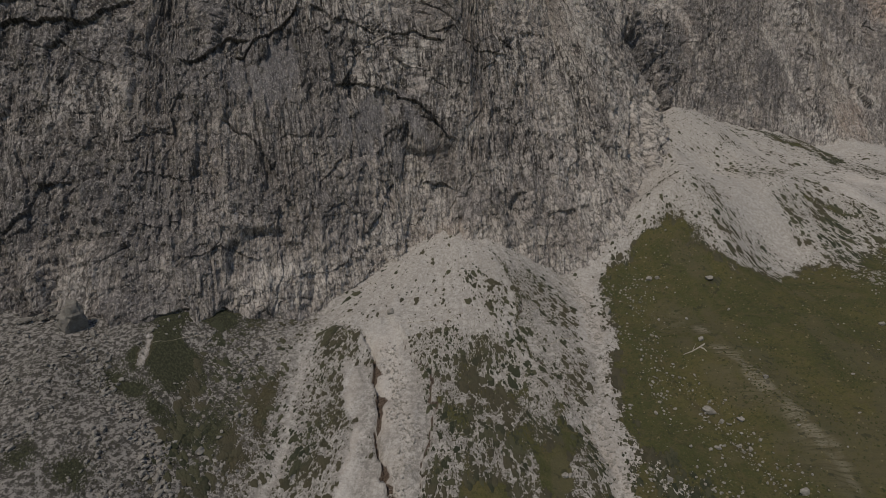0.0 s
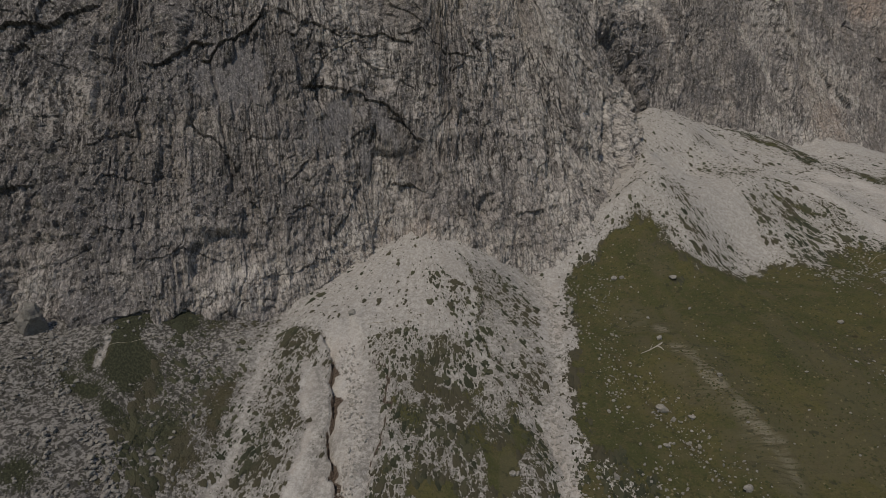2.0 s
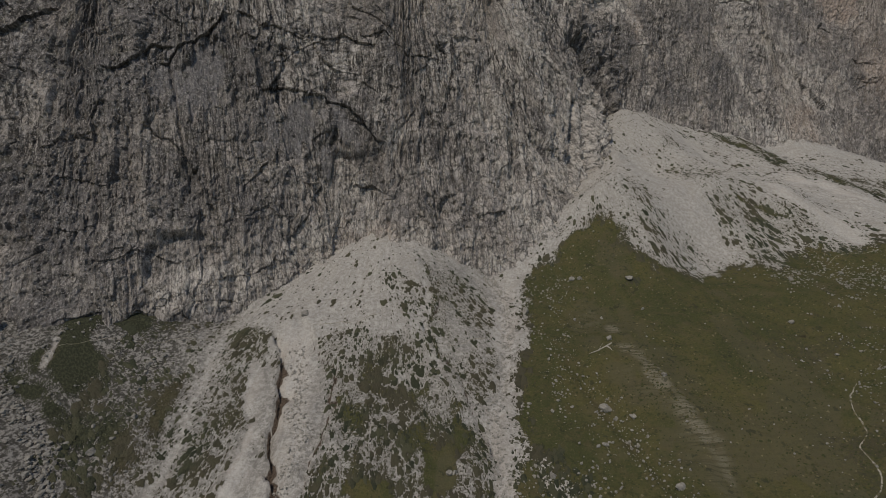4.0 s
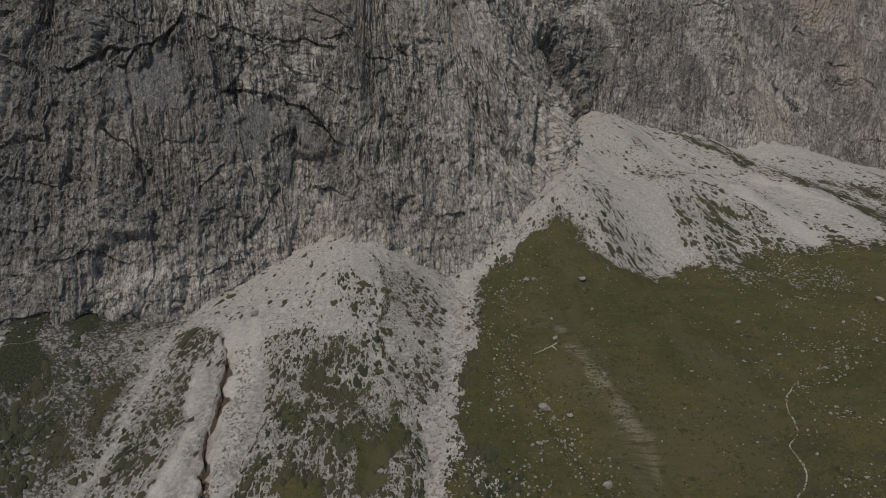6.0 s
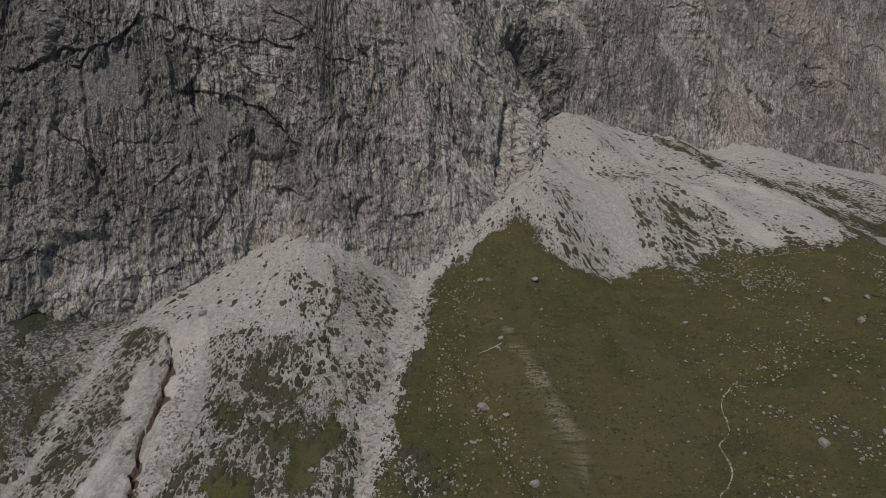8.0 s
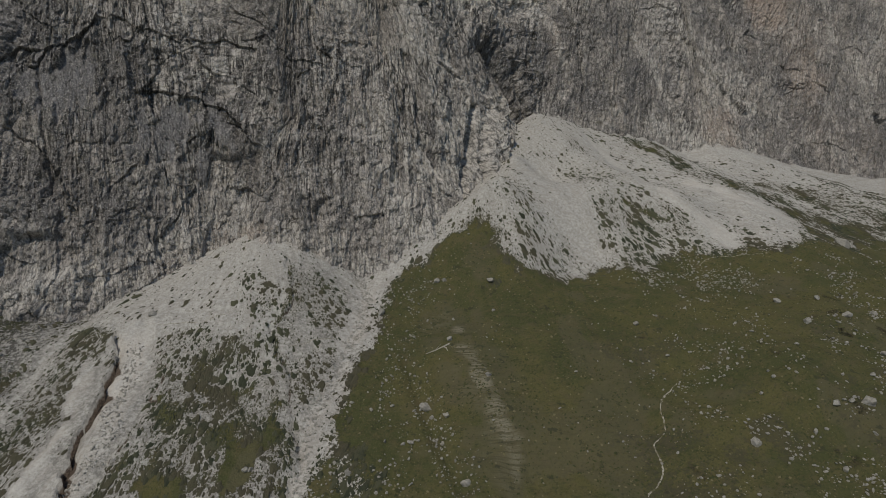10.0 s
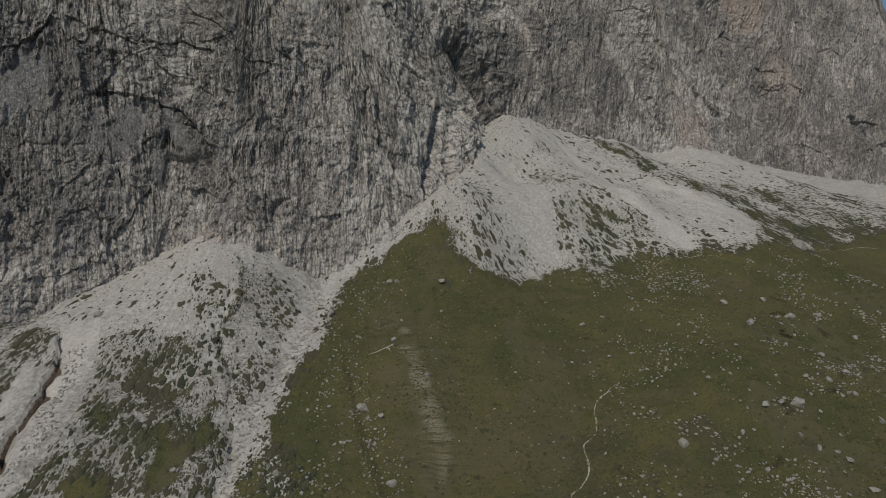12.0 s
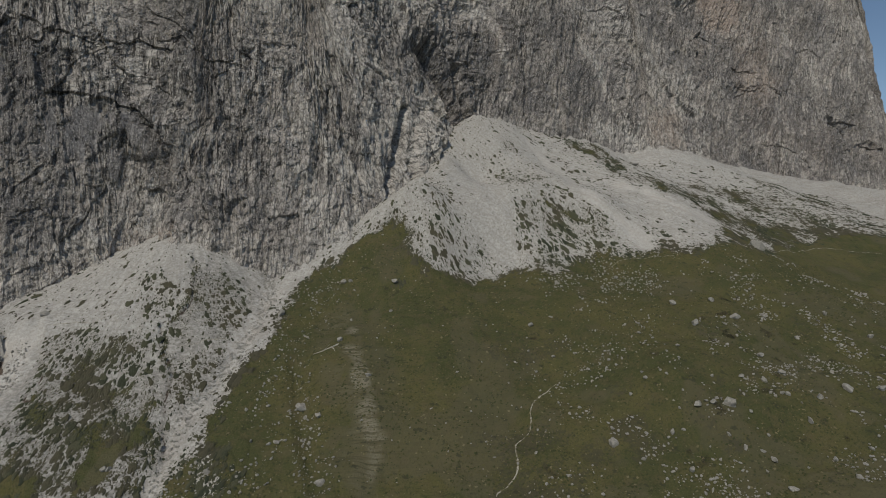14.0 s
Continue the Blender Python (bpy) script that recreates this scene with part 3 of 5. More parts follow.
CRACKS.append((0.8, -1.8, [(286.5, 206.0), (287.3, 189.0)]))
CRACKS.append((1.2, -2.5, [(415.4, 174.0), (427.7, 163.0)]))
CRACKS.append((0.8, -1.5, [(221.0, 192.0), (219.8, 174.0)]))
CRACKS.append((0.9, -1.6, [(153.2, 201.0), (154.0, 176.0), (152.5, 159.0)]))
CRACKS.append((0.8, -1.4, [(174.4, 198.0), (173.9, 163.0)]))
CRACKS.append((0.6, -1.5, [(452.6, 200.0), (457.9, 185.0)]))
CRACKS.append((1.0, 2.2, [(227.3, 213.0), (237.5, 195.0), (251.1, 181.0), (270.5, 168.0)]))
BANDS = []
BANDS.append((6, 0.8, [(216.2, 239.0), (230.4, 206.0), (251.5, 183.0), (274.3, 167.0)]))
BANDS.append((5, 0.7, [(276.8, 170.0), (276.1, 159.0), (270.8, 147.0)]))
BANDS.append((8, 0.6, [(202.0, 148.0), (217.8, 154.0), (230.2, 147.0)]))
BANDS.append((3.5, 0.6, [(137.5, 211.0), (142.5, 190.0), (144.9, 166.0)]))
BANDS.append((2.0, 0.7, [(187.2, 212.0), (200.9, 188.0), (213.7, 158.0)]))
BANDS.append((3.0, 0.6, [(60.6, 193.0), (73.8, 173.0), (81.1, 158.0), (83.4, 145.0)]))
BANDS.append((5.0, 1.0, [(97.6, 153.0), (98.3, 134.0), (101.3, 115.0)]))
BANDS.append((3.0, 0.8, [(78.0, 144.0), (72.9, 110.0)]))
BANDS.append((5.0, 1.2, [(84.0, 150.0), (87.0, 130.0), (88.0, 108.0)]))
# dark rock of the gully, with the gully's shade painted in
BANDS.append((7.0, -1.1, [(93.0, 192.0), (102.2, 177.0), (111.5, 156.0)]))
BANDS.append((2.5, -0.8, [(64.3, 143.0), (67.6, 129.0), (70.7, 121.0)]))
BANDS.append((3, 0.7, [(212.6, 145.0), (236.1, 159.0), (257.3, 151.0)]))
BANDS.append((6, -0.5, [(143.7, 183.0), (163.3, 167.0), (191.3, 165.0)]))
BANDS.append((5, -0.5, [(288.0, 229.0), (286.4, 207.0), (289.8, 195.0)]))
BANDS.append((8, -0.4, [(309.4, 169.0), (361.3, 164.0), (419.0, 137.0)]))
BANDS.append((2.2, 0.6, [(-117.2, 120.0), (-111.0, 131.0), (-102.0, 123.0)]))
BANDS.append((2, 0.6, [(-44.3, 168.0), (-34.8, 163.0), (-29.3, 164.0)]))
BANDS.append((2.5, 0.5, [(-2.9, 141.0), (1.7, 147.0), (9.3, 143.0)]))
BANDS.append((3, -0.7, [(-5.3, 126.0), (1.2, 117.0), (1.4, 109.0)]))
HOLLOWS = [(-6, 133, 15, 13, 3.6), (-54, 88, 11, 8, -3.0), (28.1, 102.0, 4.5, 5, -2.5), (409.6, 174.0, 9, 6, -3), (450.3, 156.0, 10, 6, -3), (113.0, 136.0, 8, 14, 2.0), (97.0, 128.0, 9, 24, 6.0)]
# patches near x 110 hold both the gully's stain and its painted shade
STAINS_AND_SHADE = [(91, 128, 10, 20, 0.9), (110, 192, 25, 25, -0.54), (126, 175, 14, 17, -0.54), (-18, 130, 17, 12, -0.8), (-59, 148, 14, 11, -0.7), (-123, 151, 24, 10, -0.6), (9, 159, 12, 10, -0.6), (-116, 107, 12, 14, -0.6), (-84, 109, 13, 8, -0.6), (-72, 137, 10, 12, -0.5), (-25, 158, 19, 8, -0.5), (110, 174, 11, 20, -1.0), (-32, 98, 11, 7, -0.4), (-1, 94, 22, 7, 0.8), (98, 130, 15, 22, 0.9), (-39, 82, 21, 7, 0.7), (-46, 80, 11, 7, 0.8), (-17, 86, 12, 8, 0.7), (-18, 155, 13, 7, 0.6), (-5, 145, 8, 6, 0.6), (-103, 80, 17, 9, 0.5), (255, 185, 28, 24, 0.5), (217, 151, 21, 11, 0.6), (212, 220, 23, 19, 0.5), (413, 163, 38, 22, -0.5), (271, 168, 16, 24, -0.4), (177, 193, 35, 27, -0.45), (252, 222, 32, 23, -0.4), (144, 209, 18, 18, -0.4)]
WARM = [(310, 250, 16, 16, 1.1), (334, 204, 19, 24, 0.4), (-46, 80, 11, 7, 0.5), (-17, 86, 12, 8, 0.5), (3, 95, 16, 6, 0.5), (244, 156, 23, 15, 0.5), (137, 204, 7, 15, 0.6)]

# ---------------------------------------------------------------- noise and shape helpers
def hash3(i, j, k, seed):
    n = (i * 374761393 + j * 668265263 + k * 2147483647 + seed * 974711) & 0xFFFFFFFF
    n = ((n ^ (n >> 13)) * 1274126177) & 0xFFFFFFFF
    n = ((n ^ (n >> 16)) * 2246822519) & 0xFFFFFFFF
    return ((n ^ (n >> 15)) & 0xFFFFFF) / float(0xFFFFFF)


def vnoise(x, y, z=0.0, seed=0):
    """Smooth value noise in -1..1."""
    x, y, z = np.broadcast_arrays(np.asarray(x, float), np.asarray(y, float), np.asarray(z, float))
    i, j, k = (np.floor(v).astype(np.int64) for v in (x, y, z))
    u, v, w = x - i, y - j, z - k
    u, v, w = (t * t * t * (t * (t * 6 - 15) + 10) for t in (u, v, w))
    flat = bool(np.all(z == 0.0))
    total = 0.0
    for dk in ((0,) if flat else (0, 1)):
        for dj in (0, 1):
            for di in (0, 1):
                weight = (u if di else 1 - u) * (v if dj else 1 - v) * (1.0 if flat else (w if dk else 1 - w))
                total = total + weight * hash3(i + di, j + dj, k + dk, seed)
    return total * 2 - 1


def fbm(x, y, octaves=4, seed=0, gain=0.5):
    total, amp, f = 0.0, 1.0, 1.0
    for o in range(octaves):
        total = total + amp * vnoise(x * f + 17.3 * o, y * f - 9.1 * o, seed=seed + o)
        amp, f = amp * gain, f * 2.03
    return total


def ridged(x, y, octaves=3, seed=0):
    total, amp, f = 0.0, 1.0, 1.0
    for o in range(octaves):
        total = total + amp * (1 - np.abs(vnoise(x * f + 31.7 * o, y * f + 5.3 * o, seed=seed + o)) * 2)
        amp, f = amp * 0.5, f * 2.1
    return total


def cells(x, y, seed=0, jitter=0.9):
    """Voronoi: a random number for each cell, and how far the point is from the cell's edge."""
    i, j = np.floor(x).astype(np.int64), np.floor(y).astype(np.int64)
    f1, f2 = np.full(x.shape, 9.0), np.full(x.shape, 9.0)
    who, gx, gy = np.zeros(x.shape), np.zeros(x.shape), np.zeros(x.shape)
    for dj in (-1, 0, 1):
        for di in (-1, 0, 1):
            a, b = i + di, j + dj
            px = a + 0.5 + jitter * (hash3(a, b, 0, seed) - 0.5)
            py = b + 0.5 + jitter * (hash3(a, b, 1, seed) - 0.5)
            d = np.hypot(x - px, y - py)
            near = d < f1
            f2 = np.where(near, f1, np.minimum(f2, d))
            who = np.where(near, hash3(a, b, 2, seed), who)
            gx, gy = np.where(near, x - px, gx), np.where(near, y - py, gy)
            f1 = np.where(near, d, f1)
    return who, f2 - f1, gx, gy


def smooth(a, b, v):
    t = np.clip((v - a) / (b - a), 0, 1)
    return t * t * (3 - 2 * t)


def line_distance(line, x, y):
    """Distance to a polyline, the share of the way along it, and the side (plus: to its left)."""
    best, share, side = np.full(np.shape(x), 1e9), np.zeros(np.shape(x)), np.zeros(np.shape(x))
    n = len(line) - 1
    for a, ((x0, y0), (x1, y1)) in enumerate(zip(line, line[1:])):
        dx, dy = x1 - x0, y1 - y0
        t = np.clip(((x - x0) * dx + (y - y0) * dy) / (dx * dx + dy * dy + 1e-9), 0, 1)
        d = np.hypot(x - x0 - t * dx, y - y0 - t * dy)
        near = d < best
        side = np.where(near, dx * (y - y0) - dy * (x - x0), side)
        share = np.where(near, (a + t) / n, share)
        best = np.where(near, d, best)
    return best, share, np.sign(side)


def inside(poly, x, y):
    """Signed distance to a closed outline, plus inside it."""
    best, odd = np.full(np.shape(x), 1e9), np.zeros(np.shape(x), bool)
    for (x0, y0), (x1, y1) in zip(poly, poly[1:] + poly[:1]):
        dx, dy = x1 - x0, y1 - y0
        t = np.clip(((x - x0) * dx + (y - y0) * dy) / (dx * dx + dy * dy + 1e-9), 0, 1)
        best = np.minimum(best, np.hypot(x - x0 - t * dx, y - y0 - t * dy))
        cross = ((y0 > y) != (y1 > y)) & (x < dx * (y - y0) / (dy if dy else 1e-9) + x0)
        odd ^= cross
    return np.where(odd, best, -best)


def spline(knots, values, q):
    """Smooth curve through values at rising knots (Catmull-Rom tangents)."""
    knots, values = np.asarray(knots, float), np.asarray(values, float)
    slope = np.gradient(values, knots)
    i = np.clip(np.searchsorted(knots, q) - 1, 0, len(knots) - 2)
    h = knots[i + 1] - knots[i]
    t = np.clip((q - knots[i]) / h, 0, 1)
    return ((2 * t ** 3 - 3 * t ** 2 + 1) * values[i] + (t ** 3 - 2 * t ** 2 + t) * h * slope[i]
            + (-2 * t ** 3 + 3 * t ** 2) * values[i + 1] + (t ** 3 - t ** 2) * h * slope[i + 1])


# ---------------------------------------------------------------- the lie of the land
# the foot of the wall: x, y, height, and the steepness of the scree below it
FOOT_X = [-262, -114, -94, -83, -76, -62, -47, -38, -32, -26, -18, -9, -1, 9, 17, 29, 39, 54, 68, 82, 101, 113, 124, 142, 162, 190, 212, 234, 265, 296, 329, 365, 400, 451, 505]
FOOT_Y = [104, 135, 135, 136, 140, 146, 151, 155, 160, 166, 175, 182, 182, 181, 181, 182, 182, 188, 200, 217, 255, 272, 284, 291, 293, 298, 303, 307, 321, 337, 351, 363, 376, 395, 520]
FOOT_Z = [62.0, 72.0, 68.0, 69.0, 74.0, 73.0, 70.0, 69.0, 72.0, 78.0, 83.0, 89.0, 91.0, 92.0, 91.0, 85.0, 78.0, 86.0, 98.0, 106.0, 135.0, 148.0, 157.0, 154.0, 149.0, 146.0, 141.0, 144.0, 141.0, 136.0, 131.0, 126.0, 119.0, 108.0, 112.0]
FOOT_K = [0.62, 0.54, 0.3, 0.43, 0.68, 0.76, 0.7, 0.65, 0.62, 0.61, 0.61, 0.62, 0.65, 0.69, 0.76, 0.72, 0.35, 0.68, 0.33, 0.34, 0.59, 0.43, 0.44, 0.62, 0.81, 0.42, 0.57, 0.77, 0.43, 0.53, 0.31, 0.16, 0.11, 0.6, 0.62]
# fans that stand out from the foot: apex x, y, z and steepness
CONES = [(4.41, 192.13, 101.07, 0.71), (94.5, 206.0, 116.5, 0.95), (101.0, 224.0, 121.5, 0.9), (107.0, 243.0, 129.0, 0.72)]
# humps and hollows: x, y, radius, height
HUMPS = [(128, 156, 18, -3.5), (165, 186, 12, -3.9), (138, 257, 28, 1.6), (184, 135, 18, 2.4), (83, 170, 12, -3.1), (234, 306, 28, 3.4), (389, 363, 8, 5.4), (85, 130, 12, 2.8), (163, 122, 8, 3.3), (155, 255, 12, -3.1), (118, 191, 8, -3.4), (128, 221, 18, 3.6), (-92, 119, 8, 2.3), (217, 241, 8, 2.6), (335, 345, 28, 2.1), (137, 129, 8, -2.4), (187, 151, 8, 2.3), (189, 198, 8, -2.1), (171, 215, 8, 2.2)]
HUMPS += [(124, 283, 12, 2.5), (162, 292, 18, 1.9), (241, 193, 12, -1.6), (14, 130, 8, -1.6), (-76, 139, 8, 1.3), (68, 199, 8, 1.4), (46, 131, 8, -1.4), (-58, 117, 8, -1.4), (66, 159, 8, -1.5), (144, 201, 8, 2.2), (151, 190, 8, -1.8), (-29, 146, 8, 2.2), (-38, 154, 8, -1.5), (194, 109, 8, -1.3)]
HUMPS += [(140, 243, 10, -5.0), (113, 179, 11, -6.0), (131, 190, 9, -2.5), (217, 292, 13, -5.0), (70, 142, 7, 2.5), (-15, 147, 7, 2.0), (-39, 152, 6, -2.5), (186, 133, 8, -1.8), (176, 223, 7, 2.0), (24, 180, 7, 2.2), (121, 240, 9, -4.5), (140, 219, 8, 4.0), (59, 188, 6, 2.5)]
HUMPS += [(95, 206, 7, 2.1), (108, 243, 8, 1.7), (122, 240, 9, -3.3), (88, 193, 8, -4.8), (108, 180, 9, -0.5), (131, 189, 9, -3.0), (110, 200, 9, 1.6), (138, 250, 10, 0.6), (80, 205, 7, 4.2), (155, 206, 9, -1.5), (112, 262, 9, 1.8)]


def lie(x, y):
    """Height of the ground without its small relief."""
    x, y = np.asarray(x, float), np.asarray(y, float)
    u, v = np.clip((x - 60) / 100, -2.2, 2.6), np.clip(y - 110, -40, 190)
    meadow = 33.08 + -11.269 * u + 0.7299 * v + 1.953 * u * u + 0.0453 * u * v + -0.002093 * v * v
    forms = [meadow] + [c - k * np.sqrt((x - a) ** 2 + (y - b) ** 2 + 16) + 0.0006 * np.minimum((x - a) ** 2 + (y - b) ** 2, 90000)
                        for a, b, c, k in CONES]
    # scree aprons falling from the foot of the wall
    q = np.linspace(0, len(FOOT_X) - 1, 110)
    fx, fy, fz, fk = (np.interp(q, np.arange(len(FOOT_X)), w) for w in (FOOT_X, FOOT_Y, FOOT_Z, FOOT_K))
    least = np.full(x.shape, 1e9)
    for a, b in zip(fx, fy):
        least = np.minimum(least, np.hypot(x - a, y - b))
    total, weight = np.zeros(x.shape), np.zeros(x.shape)
    for a, b, c, k in zip(fx, fy, fz, fk):
        d = np.hypot(x - a, y - b)
        w = np.exp((least - d) / 5.0)
        total, weight = total + w * (c - k * d + 0.0007 * np.minimum(d, 200) ** 2), weight + w
    forms = np.array(forms + [total / weight])
    top = forms.max(0)
    z = top + 2.0 * np.log(np.exp((forms - top) / 2.0).sum(0))
    for a, b, r, h in HUMPS:
        z = z + h * np.exp(-((x - a) ** 2 + (y - b) ** 2) / (2 * r * r))
    # towards the valley, behind the eye, the slope eases off
    low = np.clip(75 - y, 0, 4000)
    return z - 0.42 * 60 * (1 - np.exp(-low / 60)) - 0.01 * low


# the wall: stations with x, y and lean (metres back per metre up) at the level z = 100
WALL_X = [-260, -190, -140, -109, -84, -66, -45, -30, -10, 13, 38, 60, 74, 82, 92, 101, 112, 130, 150, 183, 215, 245, 280, 318, 350, 400, 434, 478, 509, 530]
WALL_Y = [110, 126, 138, 146, 148, 155, 163, 171, 184, 183, 189, 196, 205, 214, 229, 242, 253, 269, 277, 283, 290, 294, 314, 338, 350, 370, 386, 405, 440, 560]
WALL_L = [0.35, 0.36, 0.36, 0.33, 0.4, 0.36, 0.34, 0.28, 0.22, 0.28, 0.34, 0.42, 0.4, 0.34, 0.3, 0.26, 0.26, 0.28, 0.28, 0.27, 0.32, 0.36, 0.32, 0.28, 0.25, 0.28, 0.26, 0.24, 0.22, 0.2]


# ---------------------------------------------------------------- meshes from grids
def grid_mesh(name, x, y, z, mat, attributes, flip=False, facets=False):
    """One mesh over a grid of points."""
    rows, cols = x.shape
    mesh = bpy.data.meshes.new(name)
    index = np.arange(rows * cols).reshape(rows, cols)
    corners = [index[:-1, :-1], index[:-1, 1:], index[1:, 1:], index[1:, :-1]]
    if flip:
        corners.reverse()
    quads = np.stack(corners, -1).reshape(-1)
    mesh.vertices.add(rows * cols)
    mesh.vertices.foreach_set("co", np.stack([x, y, z], -1).astype(np.float32).reshape(-1))
    count = len(quads) // 4
    mesh.loops.add(count * 4)
    mesh.loops.foreach_set("vertex_index", quads.astype(np.int32))
    mesh.polygons.add(count)
    mesh.polygons.foreach_set("loop_start", np.arange(0, count * 4, 4, dtype=np.int32))
    mesh.update(calc_edges=True)
    for key, values in attributes.items():
        mesh.attributes.new(key, "FLOAT", "POINT").data.foreach_set("value", np.asarray(values, np.float32).reshape(-1))
    mesh.materials.append(mat)
    mesh.polygons.foreach_set("use_smooth", np.full(count, not facets))
    return new(name, mesh)


def steps(*parts):
    """Rising grid lines: (start, end, spacing at the start, spacing at the end)."""
    out = []
    for a, b, da, db in parts:
        n = max(2, int(round((b - a) / ((da + db) / 2 if abs(da - db) < 3 else (db - da) / math.log(db / da)))))
        t = np.linspace(0, 1, n, endpoint=False)
        r = db / da
        out.append(a + (b - a) * (t if abs(r - 1) < 0.01 else (r ** t - 1) / (r - 1)))
    return np.concatenate(out + [[parts[-1][1]]])


# ---------------------------------------------------------------- the ground
def fall_line(x, y):
    """The head of the fan from which the stones at each place have come, and whether it is one of the near fans."""
    west = x < np.interp(y, [p[1] for p in RIGHT_GULLY[::-1]], [p[0] for p in RIGHT_GULLY[::-1]])
    spur = x < np.interp(y, [170, 188, 200, 225, 245], [128, 128, 128, 117, 104])
    left = x < np.interp(y, [100, 125, 145], [-36, -40, -40])
    ax = np.where(left, -130.0, np.where(west, 3.0, np.where(spur, 86.0, 80.0)))
    ay = np.where(left, 168.0, np.where(west, 196.0, np.where(spur, 214.0, 300.0)))
    return ax, ay, np.where(left, 80.0, np.where(west, 55.0, np.where(spur, 34.0, 125.0)))


def ground_cover(x, y):
    """Shares of turf, fresh scree and dry grass at each place, and how weathered the stone is."""
    wx = x + 1.3 * fbm(x / 8, y / 8, 4, 61) + 0.7 * vnoise(x / 1.6, y / 1.6, seed=62)
    wy = y + 1.3 * fbm(x / 8, y / 8, 4, 71) + 0.7 * vnoise(x / 1.6, y / 1.6, seed=72)
    fray = fbm(x / 2.6, y / 2.6, 3, 57)
    turf = 0.09 + 0.26 * smooth(215, 270, x) + 0.06 * fbm(x / 9, y / 18, 3, 51)
    for share, soft, outline in COVER:
        blend = smooth(-soft, soft, inside(outline, wx, wy) + 0.4 * soft * (soft > 3) * fray)
        turf = turf * (1 - blend) + (share * (1 + 0.4 * (share < 0.9) * fbm(x / 6, y / 11, 3, 55))) * blend
    outer = np.maximum(1 - smooth(80, 92, y), smooth(300, 420, x) * (1 - smooth(225, 250, y)))
    turf = np.maximum(turf, 0.97 * outer)
    fresh = np.zeros(x.shape)
    for line, half, much in ((FRESH_CHANNEL, 4.2, 1.0), (RIGHT_GULLY, 2.3, 0.8), (LEFT_LOBE, 2.2, 0.9), (LEFT_STREAM, 1.2, 0.5),
                             (THIN_STREAK, 0.9, 1.0), (UPPER_FAN_STREAM, 3.4, 0.9), (FAR_FAN_STREAM, 4.5, 1.0)):
        d, share, _ = line_distance(line, wx, wy)
        half = half * np.maximum(0.25, 0.8 + 0.7 * fbm(x / 7, y / 7, 2, 5))
        fresh = np.maximum(fresh, much * (1 - smooth(half * 0.35, half * 1.5 + 0.4, d)) * smooth(0.0, 0.12, share) * np.clip(0.85 + 0.5 * fbm(x / 5, y / 8, 3, 91), 0, 1))
    turf = turf * (1 - 0.9 * fresh)
    d, share, side = line_distance(MEADOW_DRY_RIB, wx, wy)
    dry = (1 - smooth(0.2, 5.2, d)) * (0.45 + 0.5 * vnoise(x / 5, y / 5, seed=83))
    dry = np.maximum(dry, np.where(side < 0, 0.40, 0.24) * (1 - smooth(5, 15, d)) * smooth(-1.0, 0.4, fbm(x / 6, y / 6, 3, 82)))
    dry = np.maximum(dry, 0.22 * smooth(0.15, 0.7, fbm(x / 14, y / 14, 3, 81)) * (turf > 0.6))
    old = (1 - smooth(-52, -26, wx)) * (1 - 0.8 * fresh)
    old = np.maximum(old, 0.35 * (1 - smooth(122, 148, wy)) * smooth(-60, -40, wx) * (1 - smooth(30, 40, wx)) * (1 - fresh) * (1 - smooth(0.85, 0.97, turf)))
    # the brown sector of the fan between its edge and the gully
    _, _, east = line_distance(FAN_EDGE, wx, wy)
    d, _, west = line_distance(RIGHT_GULLY, wx, wy)
    old = np.maximum(old, 0.30 * (east > 0) * (west < 0) * smooth(1.5, 6, d) * (1 - smooth(172, 180, y)) * (1 - fresh) * (1 - smooth(0.85, 0.97, turf)))
    near = smooth(66, 92, y + 6 * fbm(x / 20, y / 20, 3, 63))
    return np.clip(turf, 0, 1), np.clip(fresh, 0, 1), np.clip(dry, 0, 1), old * near


def shaded_soil(x, y):
    """Earth laid open on the faces of the cut banks, with their shade painted in."""
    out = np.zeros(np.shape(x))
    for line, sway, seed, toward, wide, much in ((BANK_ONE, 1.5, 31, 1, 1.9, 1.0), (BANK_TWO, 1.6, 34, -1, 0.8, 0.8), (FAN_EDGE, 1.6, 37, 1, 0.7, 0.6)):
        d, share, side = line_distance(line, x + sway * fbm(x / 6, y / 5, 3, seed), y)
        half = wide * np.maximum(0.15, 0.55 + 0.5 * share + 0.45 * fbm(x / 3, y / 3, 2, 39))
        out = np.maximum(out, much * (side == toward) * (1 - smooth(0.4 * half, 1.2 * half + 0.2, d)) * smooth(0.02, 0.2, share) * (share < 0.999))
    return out


